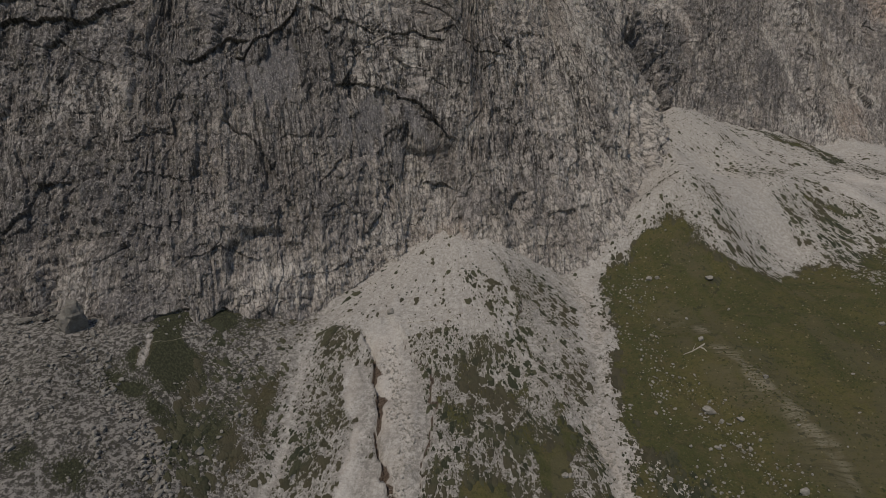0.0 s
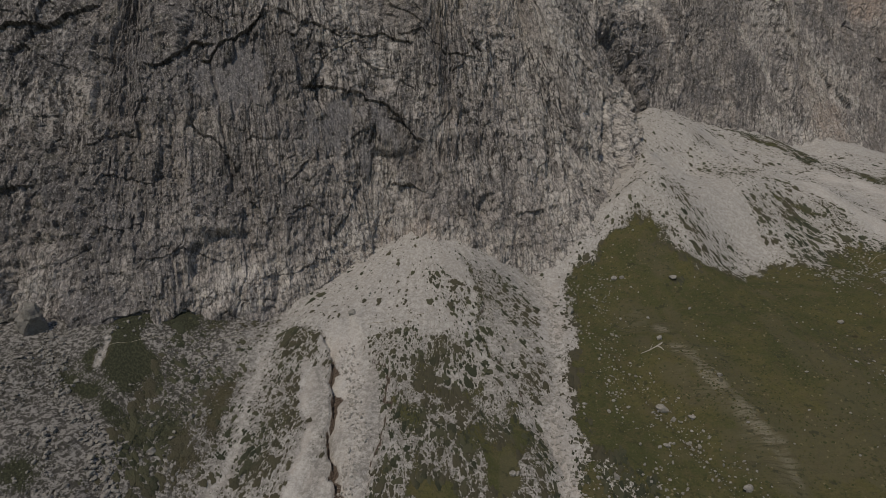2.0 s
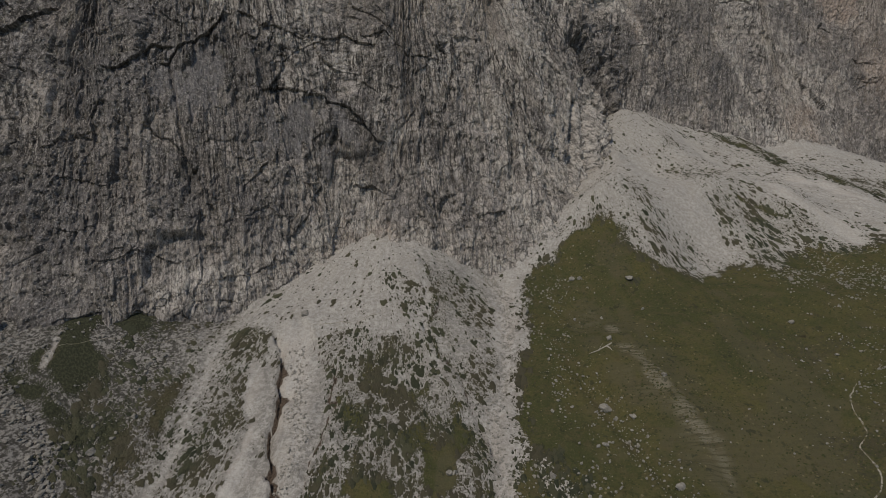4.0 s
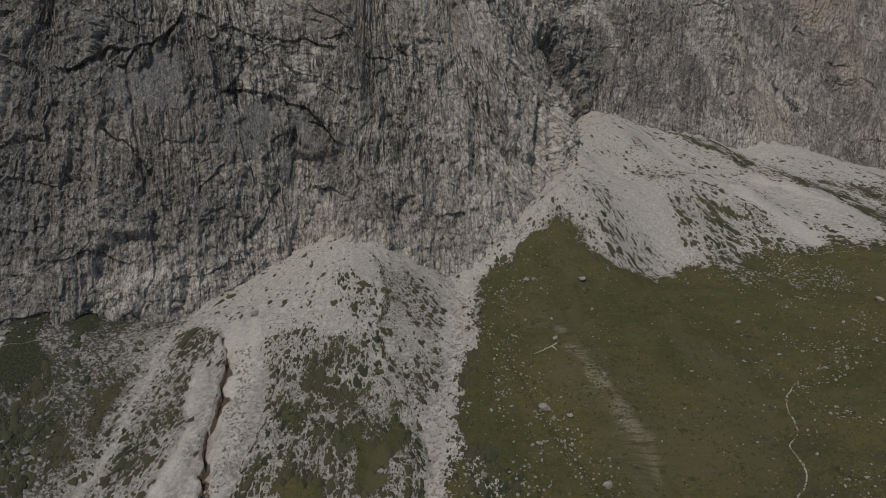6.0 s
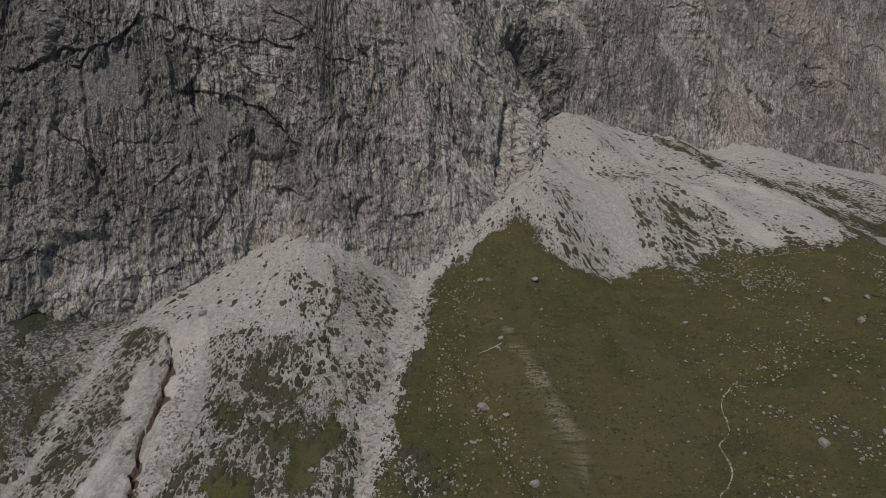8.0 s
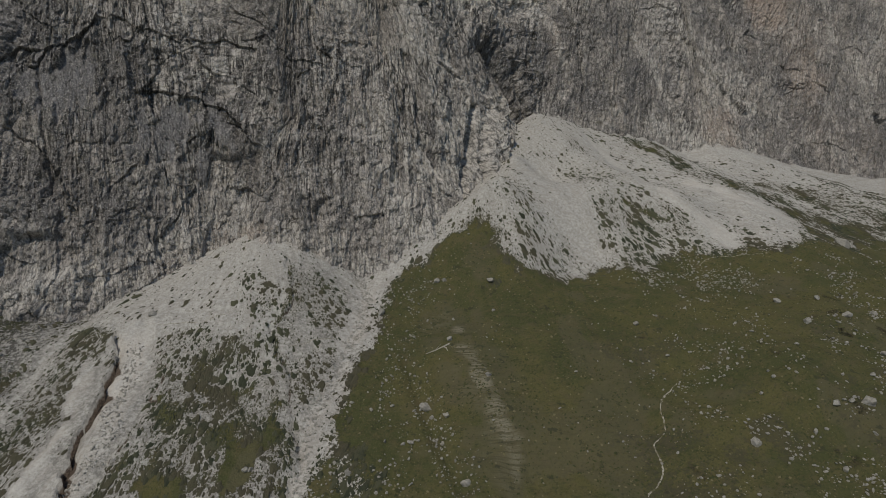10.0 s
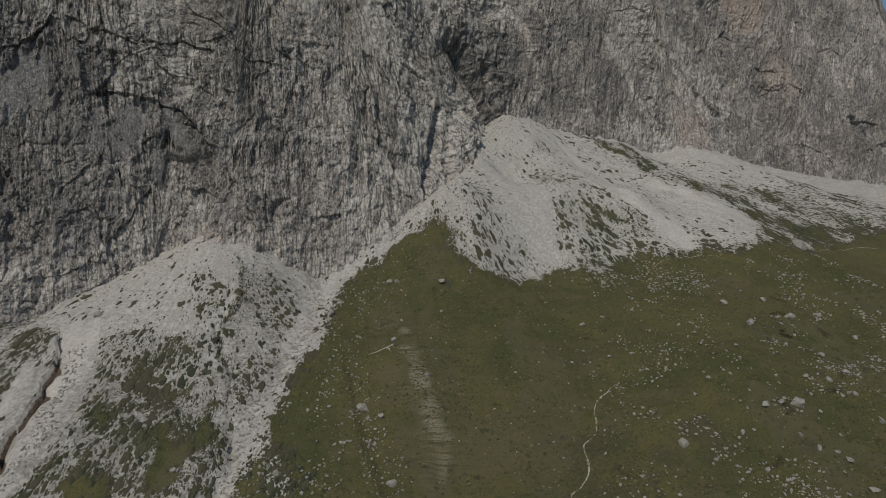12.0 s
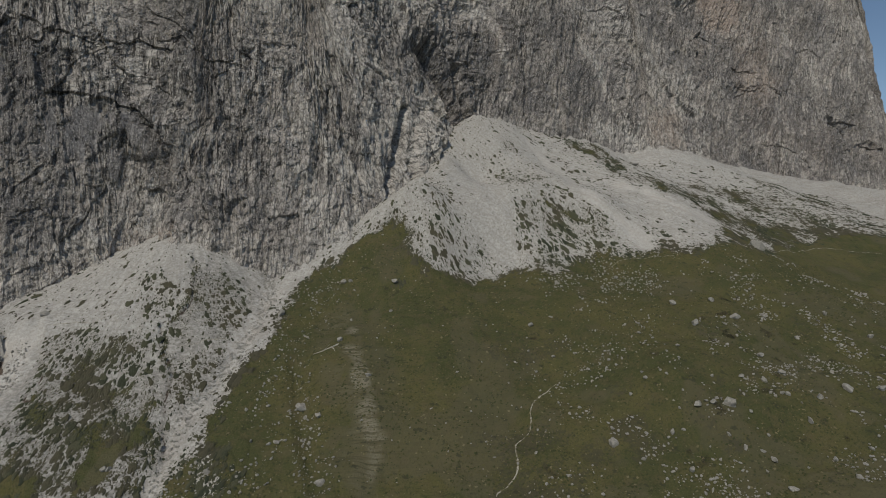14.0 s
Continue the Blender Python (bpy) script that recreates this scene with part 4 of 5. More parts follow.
def ground_height(x, y, turf, fresh):
    z = lie(x, y)
    near = smooth(60, 85, y) * (1 - smooth(340, 460, y)) * smooth(-200, -140, x) * (1 - smooth(420, 520, x))
    relief = 0.9 * fbm(x / 13, y / 13, 3, 11) + (0.22 + 0.05 * (1 - turf)) * fbm(x / 2.6, y / 2.6, 3, 21)
    # small steps trodden along the slope
    relief = relief + 0.16 * turf * vnoise(x / 5.5 + y / 30, y / 0.9, seed=25)
    d, _, side = line_distance(BANK_ONE, x + 1.5 * fbm(x / 6, y / 5, 3, 31), y)
    bank = np.where(side > 0, -2.8 * np.exp(-d / 2.8), 0.6 * np.exp(-d / 1.5))
    d, _, side = line_distance(BANK_TWO, x + 1.6 * fbm(x / 6, y / 5, 3, 34), y)
    bank = bank + np.where(side < 0, -1.2 * np.exp(-d / 2.5), 0.3 * np.exp(-d))
    d, _, side = line_distance(FAN_EDGE, x + 1.6 * fbm(x / 6, y / 5, 3, 37), y)
    bank = bank + np.where(side > 0, -0.7 * np.exp(-d / 4.0), 0.3 * np.exp(-d / 2.0))
    d, _, _ = line_distance(RIGHT_GULLY, x, y)
    bank = bank - 0.7 * np.exp(-(d / 2.6) ** 2)
    d, _, _ = line_distance(HOLLOW, x, y)
    bank = bank - 1.7 * np.exp(-(d / 1.8) ** 2)
    d, _, _ = line_distance(MEADOW_DRY_RIB, x, y)
    bank = bank + 0.5 * np.exp(-(d / 3.0) ** 2)
    return z + near * (relief + bank)


def build_ground():
    gx = steps((-3500, -150, 300, 3), (-150, -112, 2, 0.6), (-112, 245, 0.55, 0.55), (245, 470, 0.8, 1.6), (470, 3500, 3, 300))
    gy = steps((-3500, 70, 300, 3), (70, 92, 2, 0.6), (92, 200, 0.55, 0.55), (200, 330, 0.7, 1.4), (330, 3500, 4, 300))
    x, y = np.meshgrid(gx, gy)
    turf, fresh, dry, old = ground_cover(x, y)
    # polar about the heads of the fans
    ax, ay, usual = fall_line(x, y)
    down = np.hypot(x - ax, y - ay)
    across = np.arctan2(x - ax, ay - y) * usual
    ground = grid_mesh("ground", x, y, ground_height(x, y, turf, fresh), GROUND_MIX, {"turf": turf, "fresh": fresh, "dry": dry, "old": old, "soil_shade": shaded_soil(x, y), "heath": smooth(85, 135, x) * (1 - smooth(130, 162, y)) * smooth(-0.2, 0.9, fbm(x / 15, y / 12, 4, 441)), "across": across, "down": down})
    return tagged(ground, "mountain slope of olive turf and pale grey scree fans", "ground", kind="structure")


# ---------------------------------------------------------------- the wall
STATIONS = np.arange(len(WALL_X))


def wall_place(s, z):
    """A place on the plain wall and its outward direction in the plan."""
    px, py, lean = (spline(STATIONS, v, s) for v in (WALL_X, WALL_Y, WALL_L))
    tx = spline(STATIONS, WALL_X, s + 0.02) - spline(STATIONS, WALL_X, s - 0.02)
    ty = spline(STATIONS, WALL_Y, s + 0.02) - spline(STATIONS, WALL_Y, s - 0.02)
    n = np.hypot(tx, ty)
    ox, oy = ty / n, -tx / n
    back = lean * (z - 100)
    return px - ox * back, py - oy * back, ox, oy


def wall_skew(x):
    """How far the grain of the rock leans from the upright."""
    return np.interp(x, [-112, -50, 20, 60, 150, 212, 280, 400], [0.12, 0.02, 0.02, -0.12, -0.20, -0.22, -0.40, -0.45])


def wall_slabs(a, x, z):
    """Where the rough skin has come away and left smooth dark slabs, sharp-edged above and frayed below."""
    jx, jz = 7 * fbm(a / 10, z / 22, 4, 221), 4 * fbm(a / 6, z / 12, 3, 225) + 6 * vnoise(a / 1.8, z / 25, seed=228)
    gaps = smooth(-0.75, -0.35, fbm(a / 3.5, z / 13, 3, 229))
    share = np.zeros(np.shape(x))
    for sx, sz, rx, rz, value in STAINS_AND_SHADE:
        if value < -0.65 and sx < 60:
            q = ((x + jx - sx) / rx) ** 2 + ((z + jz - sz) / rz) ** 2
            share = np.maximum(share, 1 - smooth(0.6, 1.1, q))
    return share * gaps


def wall_relief(a, x, z):
    """How far the rock stands out; a runs along the wall."""
    wa = a + 2.5 * fbm(a / 30, z / 30, 2, 101) + wall_skew(x) * (z - 100)
    wz = z + 3.0 * fbm(a / 25, z / 25, 2, 105)
    out = 1.5 * fbm(wa / 26, wz / 40, 3, 111) + 1.1 * ridged(wa / 8, wz / 30, 3, 121)
    broken = smooth(-0.2, 0.5, fbm(a / 7, z / 9, 2, 115))
    upright = smooth(-0.25, 0.45, fbm(wa / 9, wz / 16, 3, 117))
    for size_a, size_z, step, crack, seed in ((9.0, 19.0, 1.2, 0.55, 131), (3.0, 8.0, 0.62, 0.4, 141), (1.1, 2.6, 0.26, 0.2, 151)):
        who, edge, ga, gz = cells(wa / size_a + 0.3 * vnoise(wa / size_a * 2, wz / size_z * 2, seed=seed + 5), wz / size_z, seed)
        tilt = (who * 7.3) % 1 - 0.5
        step, crack = step * (1 - 0.5 * smooth(100, 140, x)), crack * (1 - 0.55 * smooth(100, 140, x))
        out = out + step * (who - 0.5) + step * 1.3 * (ga * tilt + gz * ((who * 3.7) % 1 - 0.6)) - crack * broken * np.exp(-edge / 0.04)
    out = out + (0.10 + 0.16 * upright) * ridged(wa / 1.7, wz / 7, 3, 161) + 0.10 * fbm(a / 1.0, z / 1.2, 2, 171, 0.5)
    out = out + (0.58 - 0.28 * upright * smooth(90, 110, z)) * fbm(a / 2.1 + 0.6 * vnoise(a / 3, z / 3, seed=163), z / 2.3, 3, 164, 0.42)
    # upright fissures, in swarms
    swarm = smooth(0.05, 0.6, fbm(wa / 12, wz / 18, 2, 165)) * smooth(85, 110, z) * (1 - 0.6 * smooth(30, 100, x))
    out = out - 0.8 * swarm * np.exp(-np.abs(vnoise(wa / 2.2, wz / 30, seed=167)) / 0.07) - (0.15 + 0.45 * swarm) * np.exp(-np.abs(vnoise(wa / 1.3, wz / 15, seed=168)) / 0.09)
    out = out * (1 - 0.78 * wall_slabs(a, x, z))
    out = out + 1.1 * smooth(82, 98, x) * (1 - smooth(122, 138, x)) * ridged(wa / 4, wz / 7, 3, 231)
    jig, ragged = 1.1 * fbm(a / 4.0, z / 4.0, 3, 181), 1.3 * fbm(a / 7.0, 0.0 * a + 0.5, 4, 183)
    for depth, fade, line in ROOFS:
        zl = np.interp(x, [p[0] for p in line], [p[1] for p in line]) + ragged
        reach = smooth(line[0][0] - 4, line[0][0] + 1, x) * (1 - smooth(line[-1][0] - 1, line[-1][0] + 4, x))
        below = np.clip(zl - z, 0, None)
        cut = np.where(z < zl, np.exp(-below / (1.3 * fade)), 0.0)
        lip = np.where(z >= zl, np.exp(-(z - zl) / 3.0), 0.0)
        out = out + reach * (0.8 + 0.35 * vnoise(a / 6, 0.0 * a + 0.5, seed=185)) * (-0.30 * depth * cut + 0.30 * depth * lip - 0.34 * depth * np.where(z < zl, np.exp(-below / 1.0), 0.0))
    for width, depth, line in CRACKS:
        d, _, _ = line_distance(line, x + 0.5 * jig, z)
        out = out + depth * np.exp(-(d / width) ** 2)
    for hx, hz, rx, rz, depth in HOLLOWS:
        q = ((x + jig - hx) / rx) ** 2 + ((z + jig - hz) / rz) ** 2
        out = out + depth * (1 - smooth(0.3, 1.2, q))
    return out


def wall_tone(a, x, z):
    tone, warm = (0.46 - 0.06 * smooth(0, 60, x)) * fbm(a / 18, z / 20, 4, 191), 0.12 * fbm(a / 40, z / 40, 2, 195) + 0.25 * smooth(150, 330, x)
    jx, jz = 5 * fbm(a / 9, z / 14, 3, 201), 5 * fbm(a / 9, z / 14, 3, 205)
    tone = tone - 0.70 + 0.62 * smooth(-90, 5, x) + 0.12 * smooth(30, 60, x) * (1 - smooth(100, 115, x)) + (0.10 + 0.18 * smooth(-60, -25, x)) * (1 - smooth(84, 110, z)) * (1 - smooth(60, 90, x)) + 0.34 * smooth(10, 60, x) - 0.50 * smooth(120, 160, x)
    for sx, sz, rx, rz, value in STAINS_AND_SHADE:
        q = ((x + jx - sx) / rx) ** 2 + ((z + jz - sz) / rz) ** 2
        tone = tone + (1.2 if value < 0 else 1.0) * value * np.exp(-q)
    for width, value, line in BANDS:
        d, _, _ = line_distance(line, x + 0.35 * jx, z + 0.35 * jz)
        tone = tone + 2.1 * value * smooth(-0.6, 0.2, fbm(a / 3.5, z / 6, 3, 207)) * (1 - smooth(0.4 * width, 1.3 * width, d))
    for sx, sz, rx, rz, value in WARM:
        warm = warm + value * np.exp(-((x + jx - sx) / rx) ** 2 - ((z + jz - sz) / rz) ** 2)
    lined = smooth(88, 118, z + 12 * fbm(a / 20, z / 20, 2, 211) - 10 * smooth(-30, 20, x)) * (1 - 0.45 * smooth(20, 70, x) - 0.15 * smooth(160, 240, x))
    lined = np.clip(lined * (0.5 + 0.95 * fbm(a / 13, z / 20, 3, 215)), 0.10, 1)
    return tone, warm, lined


def build_wall(name, first, last, spacing, levels, label):
    fine = np.linspace(first, last, 4000)
    fx, fy, _, _ = wall_place(fine, np.full(fine.shape, 110.0))
    along = np.concatenate([[0], np.cumsum(np.hypot(np.diff(fx), np.diff(fy)))])
    far = np.interp(fine, STATIONS, np.cumsum([0] + [math.hypot(WALL_X[i + 1] - WALL_X[i], WALL_Y[i + 1] - WALL_Y[i]) for i in range(len(WALL_X) - 1)]))
    s = np.interp(np.linspace(0, along[-1], int(along[-1] / spacing)), along, fine)
    s, z = np.meshgrid(s, levels)
    a = np.interp(s, fine, far)
    x, y, ox, oy = wall_place(s, z)
    out = wall_relief(a, x, z)
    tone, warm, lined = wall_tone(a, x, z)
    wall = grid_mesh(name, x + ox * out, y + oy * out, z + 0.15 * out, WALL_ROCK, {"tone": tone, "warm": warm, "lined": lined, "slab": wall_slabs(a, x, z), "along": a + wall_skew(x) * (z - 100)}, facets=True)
    return tagged(wall, label, "cliff", kind="structure")


build_ground()
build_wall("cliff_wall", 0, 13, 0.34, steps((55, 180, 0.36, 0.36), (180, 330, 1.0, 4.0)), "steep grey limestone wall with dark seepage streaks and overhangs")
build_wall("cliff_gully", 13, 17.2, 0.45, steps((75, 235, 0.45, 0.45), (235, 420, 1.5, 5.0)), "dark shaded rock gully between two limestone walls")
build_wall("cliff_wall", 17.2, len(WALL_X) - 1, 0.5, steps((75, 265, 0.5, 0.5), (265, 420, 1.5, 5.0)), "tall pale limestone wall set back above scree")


# ---------------------------------------------------------------- boulders: x, y and half the width
BLOCKS = [(65.5, 125.7, 1.95), (68.9, 173.4, 1.22), (71.6, 172.9, 1.23), (87.2, 169.6, 1.87), (51.2, 160.1, 1.86), (70.3, 115.3, 0.79), (56.4, 115.1, 0.75), (60.8, 114.7, 0.69), (27.3, 107.6, 0.74), (46.7, 126.9, 0.7), (57.5, 125.7, 0.64), (67.6, 122.9, 0.89), (71.1, 121.3, 1.13), (48.7, 108.1, 1.0), (72.6, 144.5, 1.26), (82.6, 130.6, 1.04), (52.1, 124.5, 0.7), (54.7, 141.1, 0.68), (86.8, 156.4, 0.79), (-15.3, 148.0, 1.49), (-69.4, 135.9, 0.51), (-52.6, 109.7, 1.58), (-58.7, 108.4, 0.87), (-47.6, 117.4, 1.03), (-62.2, 104.0, 1.14), (-85.5, 106.1, 1.09)]
BLOCKS += [(171.8, 114.3, 2.1), (164.0, 114.4, 1.26), (167.9, 114.6, 0.88), (141.9, 109.6, 1.62), (189.7, 131.4, 1.29), (177.1, 156.9, 1.6), (178.3, 144.6, 1.61), (188.6, 155.1, 1.32), (190.8, 145.7, 1.77), (143.4, 172.6, 1.11), (130.8, 152.8, 1.36), (134.9, 139.8, 0.77), (156.5, 101.5, 1.02), (174.7, 101.5, 1.16), (170.0, 104.4, 0.85), (155.8, 109.7, 0.91), (188.4, 109.7, 1.01), (203.5, 118.1, 1.65), (184.1, 120.6, 1.12), (179.1, 122.0, 0.94)]
BLOCKS += [(190.6, 123.2, 1.25), (187.8, 116.8, 1.12), (167.4, 181.5, 1.32), (225.9, 137.8, 1.27), (188.1, 95.1, 0.95), (173.9, 94.2, 1.05), (75.3, 104.5, 1.26), (71.4, 121.3, 0.92), (62.3, 114.9, 0.98), (26.0, 107.5, 0.96), (147.5, 105.4, 0.73), (194.9, 115.4, 1.23), (212.2, 117.8, 1.51), (187.3, 100.3, 0.8), (167.8, 107.4, 0.7), (202.1, 149.7, 1.03), (204.9, 138.5, 0.99), (160.7, 142.8, 0.81), (168.7, 135.0, 0.7), (171.8, 122.6, 0.75), (175.9, 112.2, 0.73), (220.7, 148.6, 0.87), (259.1, 179.5, 1.07), (230.9, 199.4, 3.46)]


def place_on_ground(x, y):
    turf, fresh, _, _ = ground_cover(x, y)
    return ground_height(x, y, turf, fresh), turf, fresh


def rock_points(seed, subdivisions, cuts=5):
    """Corners and faces of a broken block: a sphere with flats struck off it."""
    bm = bmesh.new()
    bmesh.ops.create_icosphere(bm, subdivisions=subdivisions, radius=1.0)
    rng = random.Random(seed)
    flats = [(Vector((rng.uniform(-1, 1), rng.uniform(-1, 1), rng.uniform(-0.4, 1))).normalized(), rng.uniform(0.45, 0.8)) for _ in range(cuts)]
    stretch = Vector((rng.uniform(0.8, 1.25), rng.uniform(0.7, 1.0), rng.uniform(0.55, 0.85)))
    for v in bm.verts:
        for n, d in flats:
            over = v.co.dot(n) - d
            if over > 0:
                v.co -= n * over
        v.co *= 1 + 0.22 * noise.noise(v.co * 1.7 + Vector((seed, 0, 0))) + (rng.uniform(-0.16, 0.16) if subdivisions < 2 else 0.0)
        if subdivisions > 3:
            v.co *= 1 + 0.16 * noise.noise(v.co * 4 + Vector((0, seed, 0))) + 0.11 * noise.noise(v.co * 9) - 0.16 * abs(noise.noise(v.co * 2.5))
        v.co = Vector((v.co.x * stretch.x, v.co.y * stretch.y, v.co.z * stretch.z))
    points = np.array([v.co[:] for v in bm.verts])
    bm.verts.index_update()
    faces = np.array([[v.index for v in f.verts] for f in bm.faces])
    bm.free()
    return points, faces


def mesh_of(name, points, faces, mat, flat=True):
    mesh = bpy.data.meshes.new(name)
    mesh.vertices.add(len(points))
    mesh.vertices.foreach_set("co", np.asarray(points, np.float32).reshape(-1))
    size = faces.shape[1]
    mesh.loops.add(faces.size)
    mesh.loops.foreach_set("vertex_index", faces.astype(np.int32).reshape(-1))
    mesh.polygons.add(len(faces))
    mesh.polygons.foreach_set("loop_start", np.arange(0, faces.size, size, dtype=np.int32))
    mesh.update(calc_edges=True)
    mesh.materials.append(mat)
    mesh.polygons.foreach_set("use_smooth", np.full(len(faces), not flat))
    return mesh


def scatter(name, x, y, size, mat, label, category, shapes, sink=0.25):
    """Many small stones joined into one mesh."""
    rng = np.random.default_rng(len(x))
    z, _, _ = place_on_ground(x, y)
    points, faces, count = [], [], 0
    kind = rng.integers(0, len(shapes), len(x))
    for k, (p, f) in enumerate(shapes):
        pick = np.nonzero(kind == k)[0]
        n = len(pick)
        turn, lean = rng.uniform(0, 2 * math.pi, n)[:, None], rng.uniform(-0.7, 0.7, n)[:, None]
        wide = rng.uniform(0.65, 1.35, (n, 3))
        px, py, pz = (p[None, :, c] * wide[:, None, c] for c in range(3))
        px, pz = px * np.cos(lean) - pz * np.sin(lean), px * np.sin(lean) + pz * np.cos(lean)
        q = np.stack([px * np.cos(turn) - py * np.sin(turn), px * np.sin(turn) + py * np.cos(turn), pz], -1)
        q = q * size[pick][:, None, None] + np.stack([x[pick], y[pick], z[pick] + size[pick] * (0.6 - sink)], -1)[:, None, :]
        points.append(q.reshape(-1, 3))
        faces.append((f[None] + count + np.arange(len(pick))[:, None, None] * len(p)).reshape(-1, 3))
        count += len(pick) * len(p)
    ob = new(name, mesh_of(name, np.concatenate(points), np.concatenate(faces), mat))
    return tagged(ob, label, category, kind="stuff")


def build_boulders():
    meshes = [mesh_of("boulder", *rock_points(40 + i, 3, 18), BLOCK_ROCK) for i in range(9)]
    rng = np.random.default_rng(7)
    x, y = rng.uniform(45, 245, 900), 96 + 90 * rng.random(900) ** 1.2
    z, turf, _ = place_on_ground(x, y)
    wanted = (turf > 0.8) & (rng.random(900) < 0.10 + 0.75 * smooth(110, 165, x) * smooth(-0.4, 0.5, fbm(x / 22, y / 22, 2, 301)))
    loose = [(a, b, 0.28 + 0.42 * rng.random() ** 2.2) for a, b in zip(x[wanted], y[wanted])][:210]
    places = np.array([b[:2] for b in BLOCKS + loose])
    heights, turf, _ = place_on_ground(places[:, 0], places[:, 1])
    for i, (bx, by, r) in enumerate(BLOCKS + loose):
        ob = new("boulder", meshes[i % len(meshes)])
        grow = rng.uniform(0.85, 1.15)
        ob.matrix_world = Matrix.LocRotScale((bx, by, heights[i] + r * 0.34), Euler((rng.uniform(-0.25, 0.25), rng.uniform(-0.25, 0.25), rng.uniform(0, 6.28))), (r * grow, r, r * rng.uniform(0.85, 1.2)))
        on = "resting on olive turf" if turf[i] > 0.6 else "lying in pale scree"
        big = "large" if r > 1.2 else "small" if r < 0.5 else "medium"
        tagged(ob, f"{big} broken pale grey limestone boulder {on}", "boulder", group="boulders on the slope")


def build_stones():
    coarse = [rock_points(80 + i, 1, 6) for i in range(6)]
    rng = np.random.default_rng(11)
    # pale stones strewn over the meadow
    n = 44000
    x, y = rng.uniform(42, 260, n), 94 + 106 * rng.random(n) ** 1.2
    _, turf, fresh = place_on_ground(x, y)
    patch = smooth(-0.5, 0.7, fbm(x / 16, y / 16, 3, 311)) * (0.10 + 0.75 * smooth(105, 170, x)) * smooth(-0.3, 0.5, fbm(x / 6, y / 6, 2, 312))
    patch = np.maximum(patch, 1.25 * smooth(-0.5, 0.4, fbm(x / 7, y / 9, 2, 313)) * (1 - smooth(3, 30, x - 0.14 * y - 28)))
    hollow, _, _ = line_distance(HOLLOW, x, y)
    patch = np.maximum(patch, 1.1 * (1 - smooth(1.0, 6.0, hollow)))
    keep = (turf > 0.75) & (rng.random(n) < (0.55 + 0.55 * smooth(110, 150, x)) * patch)
    x, y = x[keep], y[keep]
    scatter("meadow_stones", x, y, 0.12 + 0.46 * rng.random(len(x)) ** 2.8, BLOCK_ROCK, "scattered small pale limestone stones in meadow turf", "stones", coarse)
    # rubble of the boulder field and the gullies
    n = 46000
    x, y = rng.uniform(-112, 46, n), 92 + 56 * rng.random(n)
    _, turf, fresh = place_on_ground(x, y)
    field = smooth(-0.2, 0.5, fbm(x / 5, y / 8, 3, 321))
    west = 1 - smooth(-50, -34, x)
    train, _, _ = line_distance(BLOCK_TRAIN, x + 1.5 * vnoise(x / 5, y / 5, seed=41), y)
    keep = rng.random(n) < np.maximum(0.7 * (1 - smooth(0.8, 3.0, train)), 0.5 * west * field * (1 - 0.75 * smooth(0.5, 0.75, turf)))
    x, y, west, train = x[keep], y[keep], west[keep], train[keep]
    size = 0.10 + (0.14 + 0.62 * west) * rng.random(len(x)) ** np.where(train < 2.5, 3.0, 6.0)
    scatter("scree_rubble", x, y, size, RUBBLE_ROCK, "angular grey limestone rubble covering the scree", "rubble", coarse)
    # cobbles in the beds of the gullies
    n = 60000
    x, y = rng.uniform(-30, 70, n), 94 + 90 * rng.random(n)
    _, turf, fresh = place_on_ground(x, y)
    channel, share, _ = line_distance(FRESH_CHANNEL, x + 1.5 * vnoise(x / 5, y / 5, seed=43) - 1.0, y)
    gully, along, _ = line_distance(RIGHT_GULLY, x + 1.0 * vnoise(x / 4, y / 4, seed=44), y)
    keep = rng.random(n) < np.maximum(0.8 * (1 - smooth(0.8, 3.2, channel)) * smooth(0.1, 0.3, share), 0.8 * (1 - smooth(0.8, 3.6, gully)))
    x, y = x[keep], y[keep]
    scatter("gully_cobbles", x, y, 0.12 + 0.40 * rng.random(len(x)) ** 3.0, COBBLE_ROCK, "loose pale pinkish cobbles lying in the scree gullies", "cobbles", coarse)


build_boulders()
build_stones()


# ---------------------------------------------------------------- single things
def build_toppled_blocks():
    """Large blocks that have come away and lean at the foot of the wall."""
    for bx, by, size, lift, turn, seed in ((-94.5, 131.8, (4.2, 3.6, 8.8), 4.0, 0.3, 15), (-101.0, 135.0, (3.0, 2.2, 2.2), 1.2, 1.1, 5), (-104.5, 134.0, (2.2, 1.8, 1.7), 1.0, 2.0, 6),
                                           (-97.5, 131.5, (2.2, 1.7, 2.4), 0.9, 0.7, 7), (-99.5, 138.5, (2.8, 2.2, 2.6), 1.5, 0.4, 12), (-104.0, 138.0, (2.3, 1.9, 2.2), 1.6, 1.4, 13), (-89.3, 131.0, (1.8, 1.4, 1.2), 0.5, 2.6, 8), (-107.5, 131.5, (2.4, 1.8, 1.8), 0.8, 0.2, 9)):
        ob = new("wall_block", mesh_of("wall_block", *rock_points(seed, 4, 24), WALL_BLOCK))
        z, _, _ = place_on_ground(np.array([bx]), np.array([by]))
        ob.matrix_world = Matrix.LocRotScale((bx, by, z[0] + lift), Euler((0.15, -0.12, turn)), size)
        tagged(ob, "grey limestone block fallen against the cliff foot", "rock", group="fallen blocks at the cliff foot")


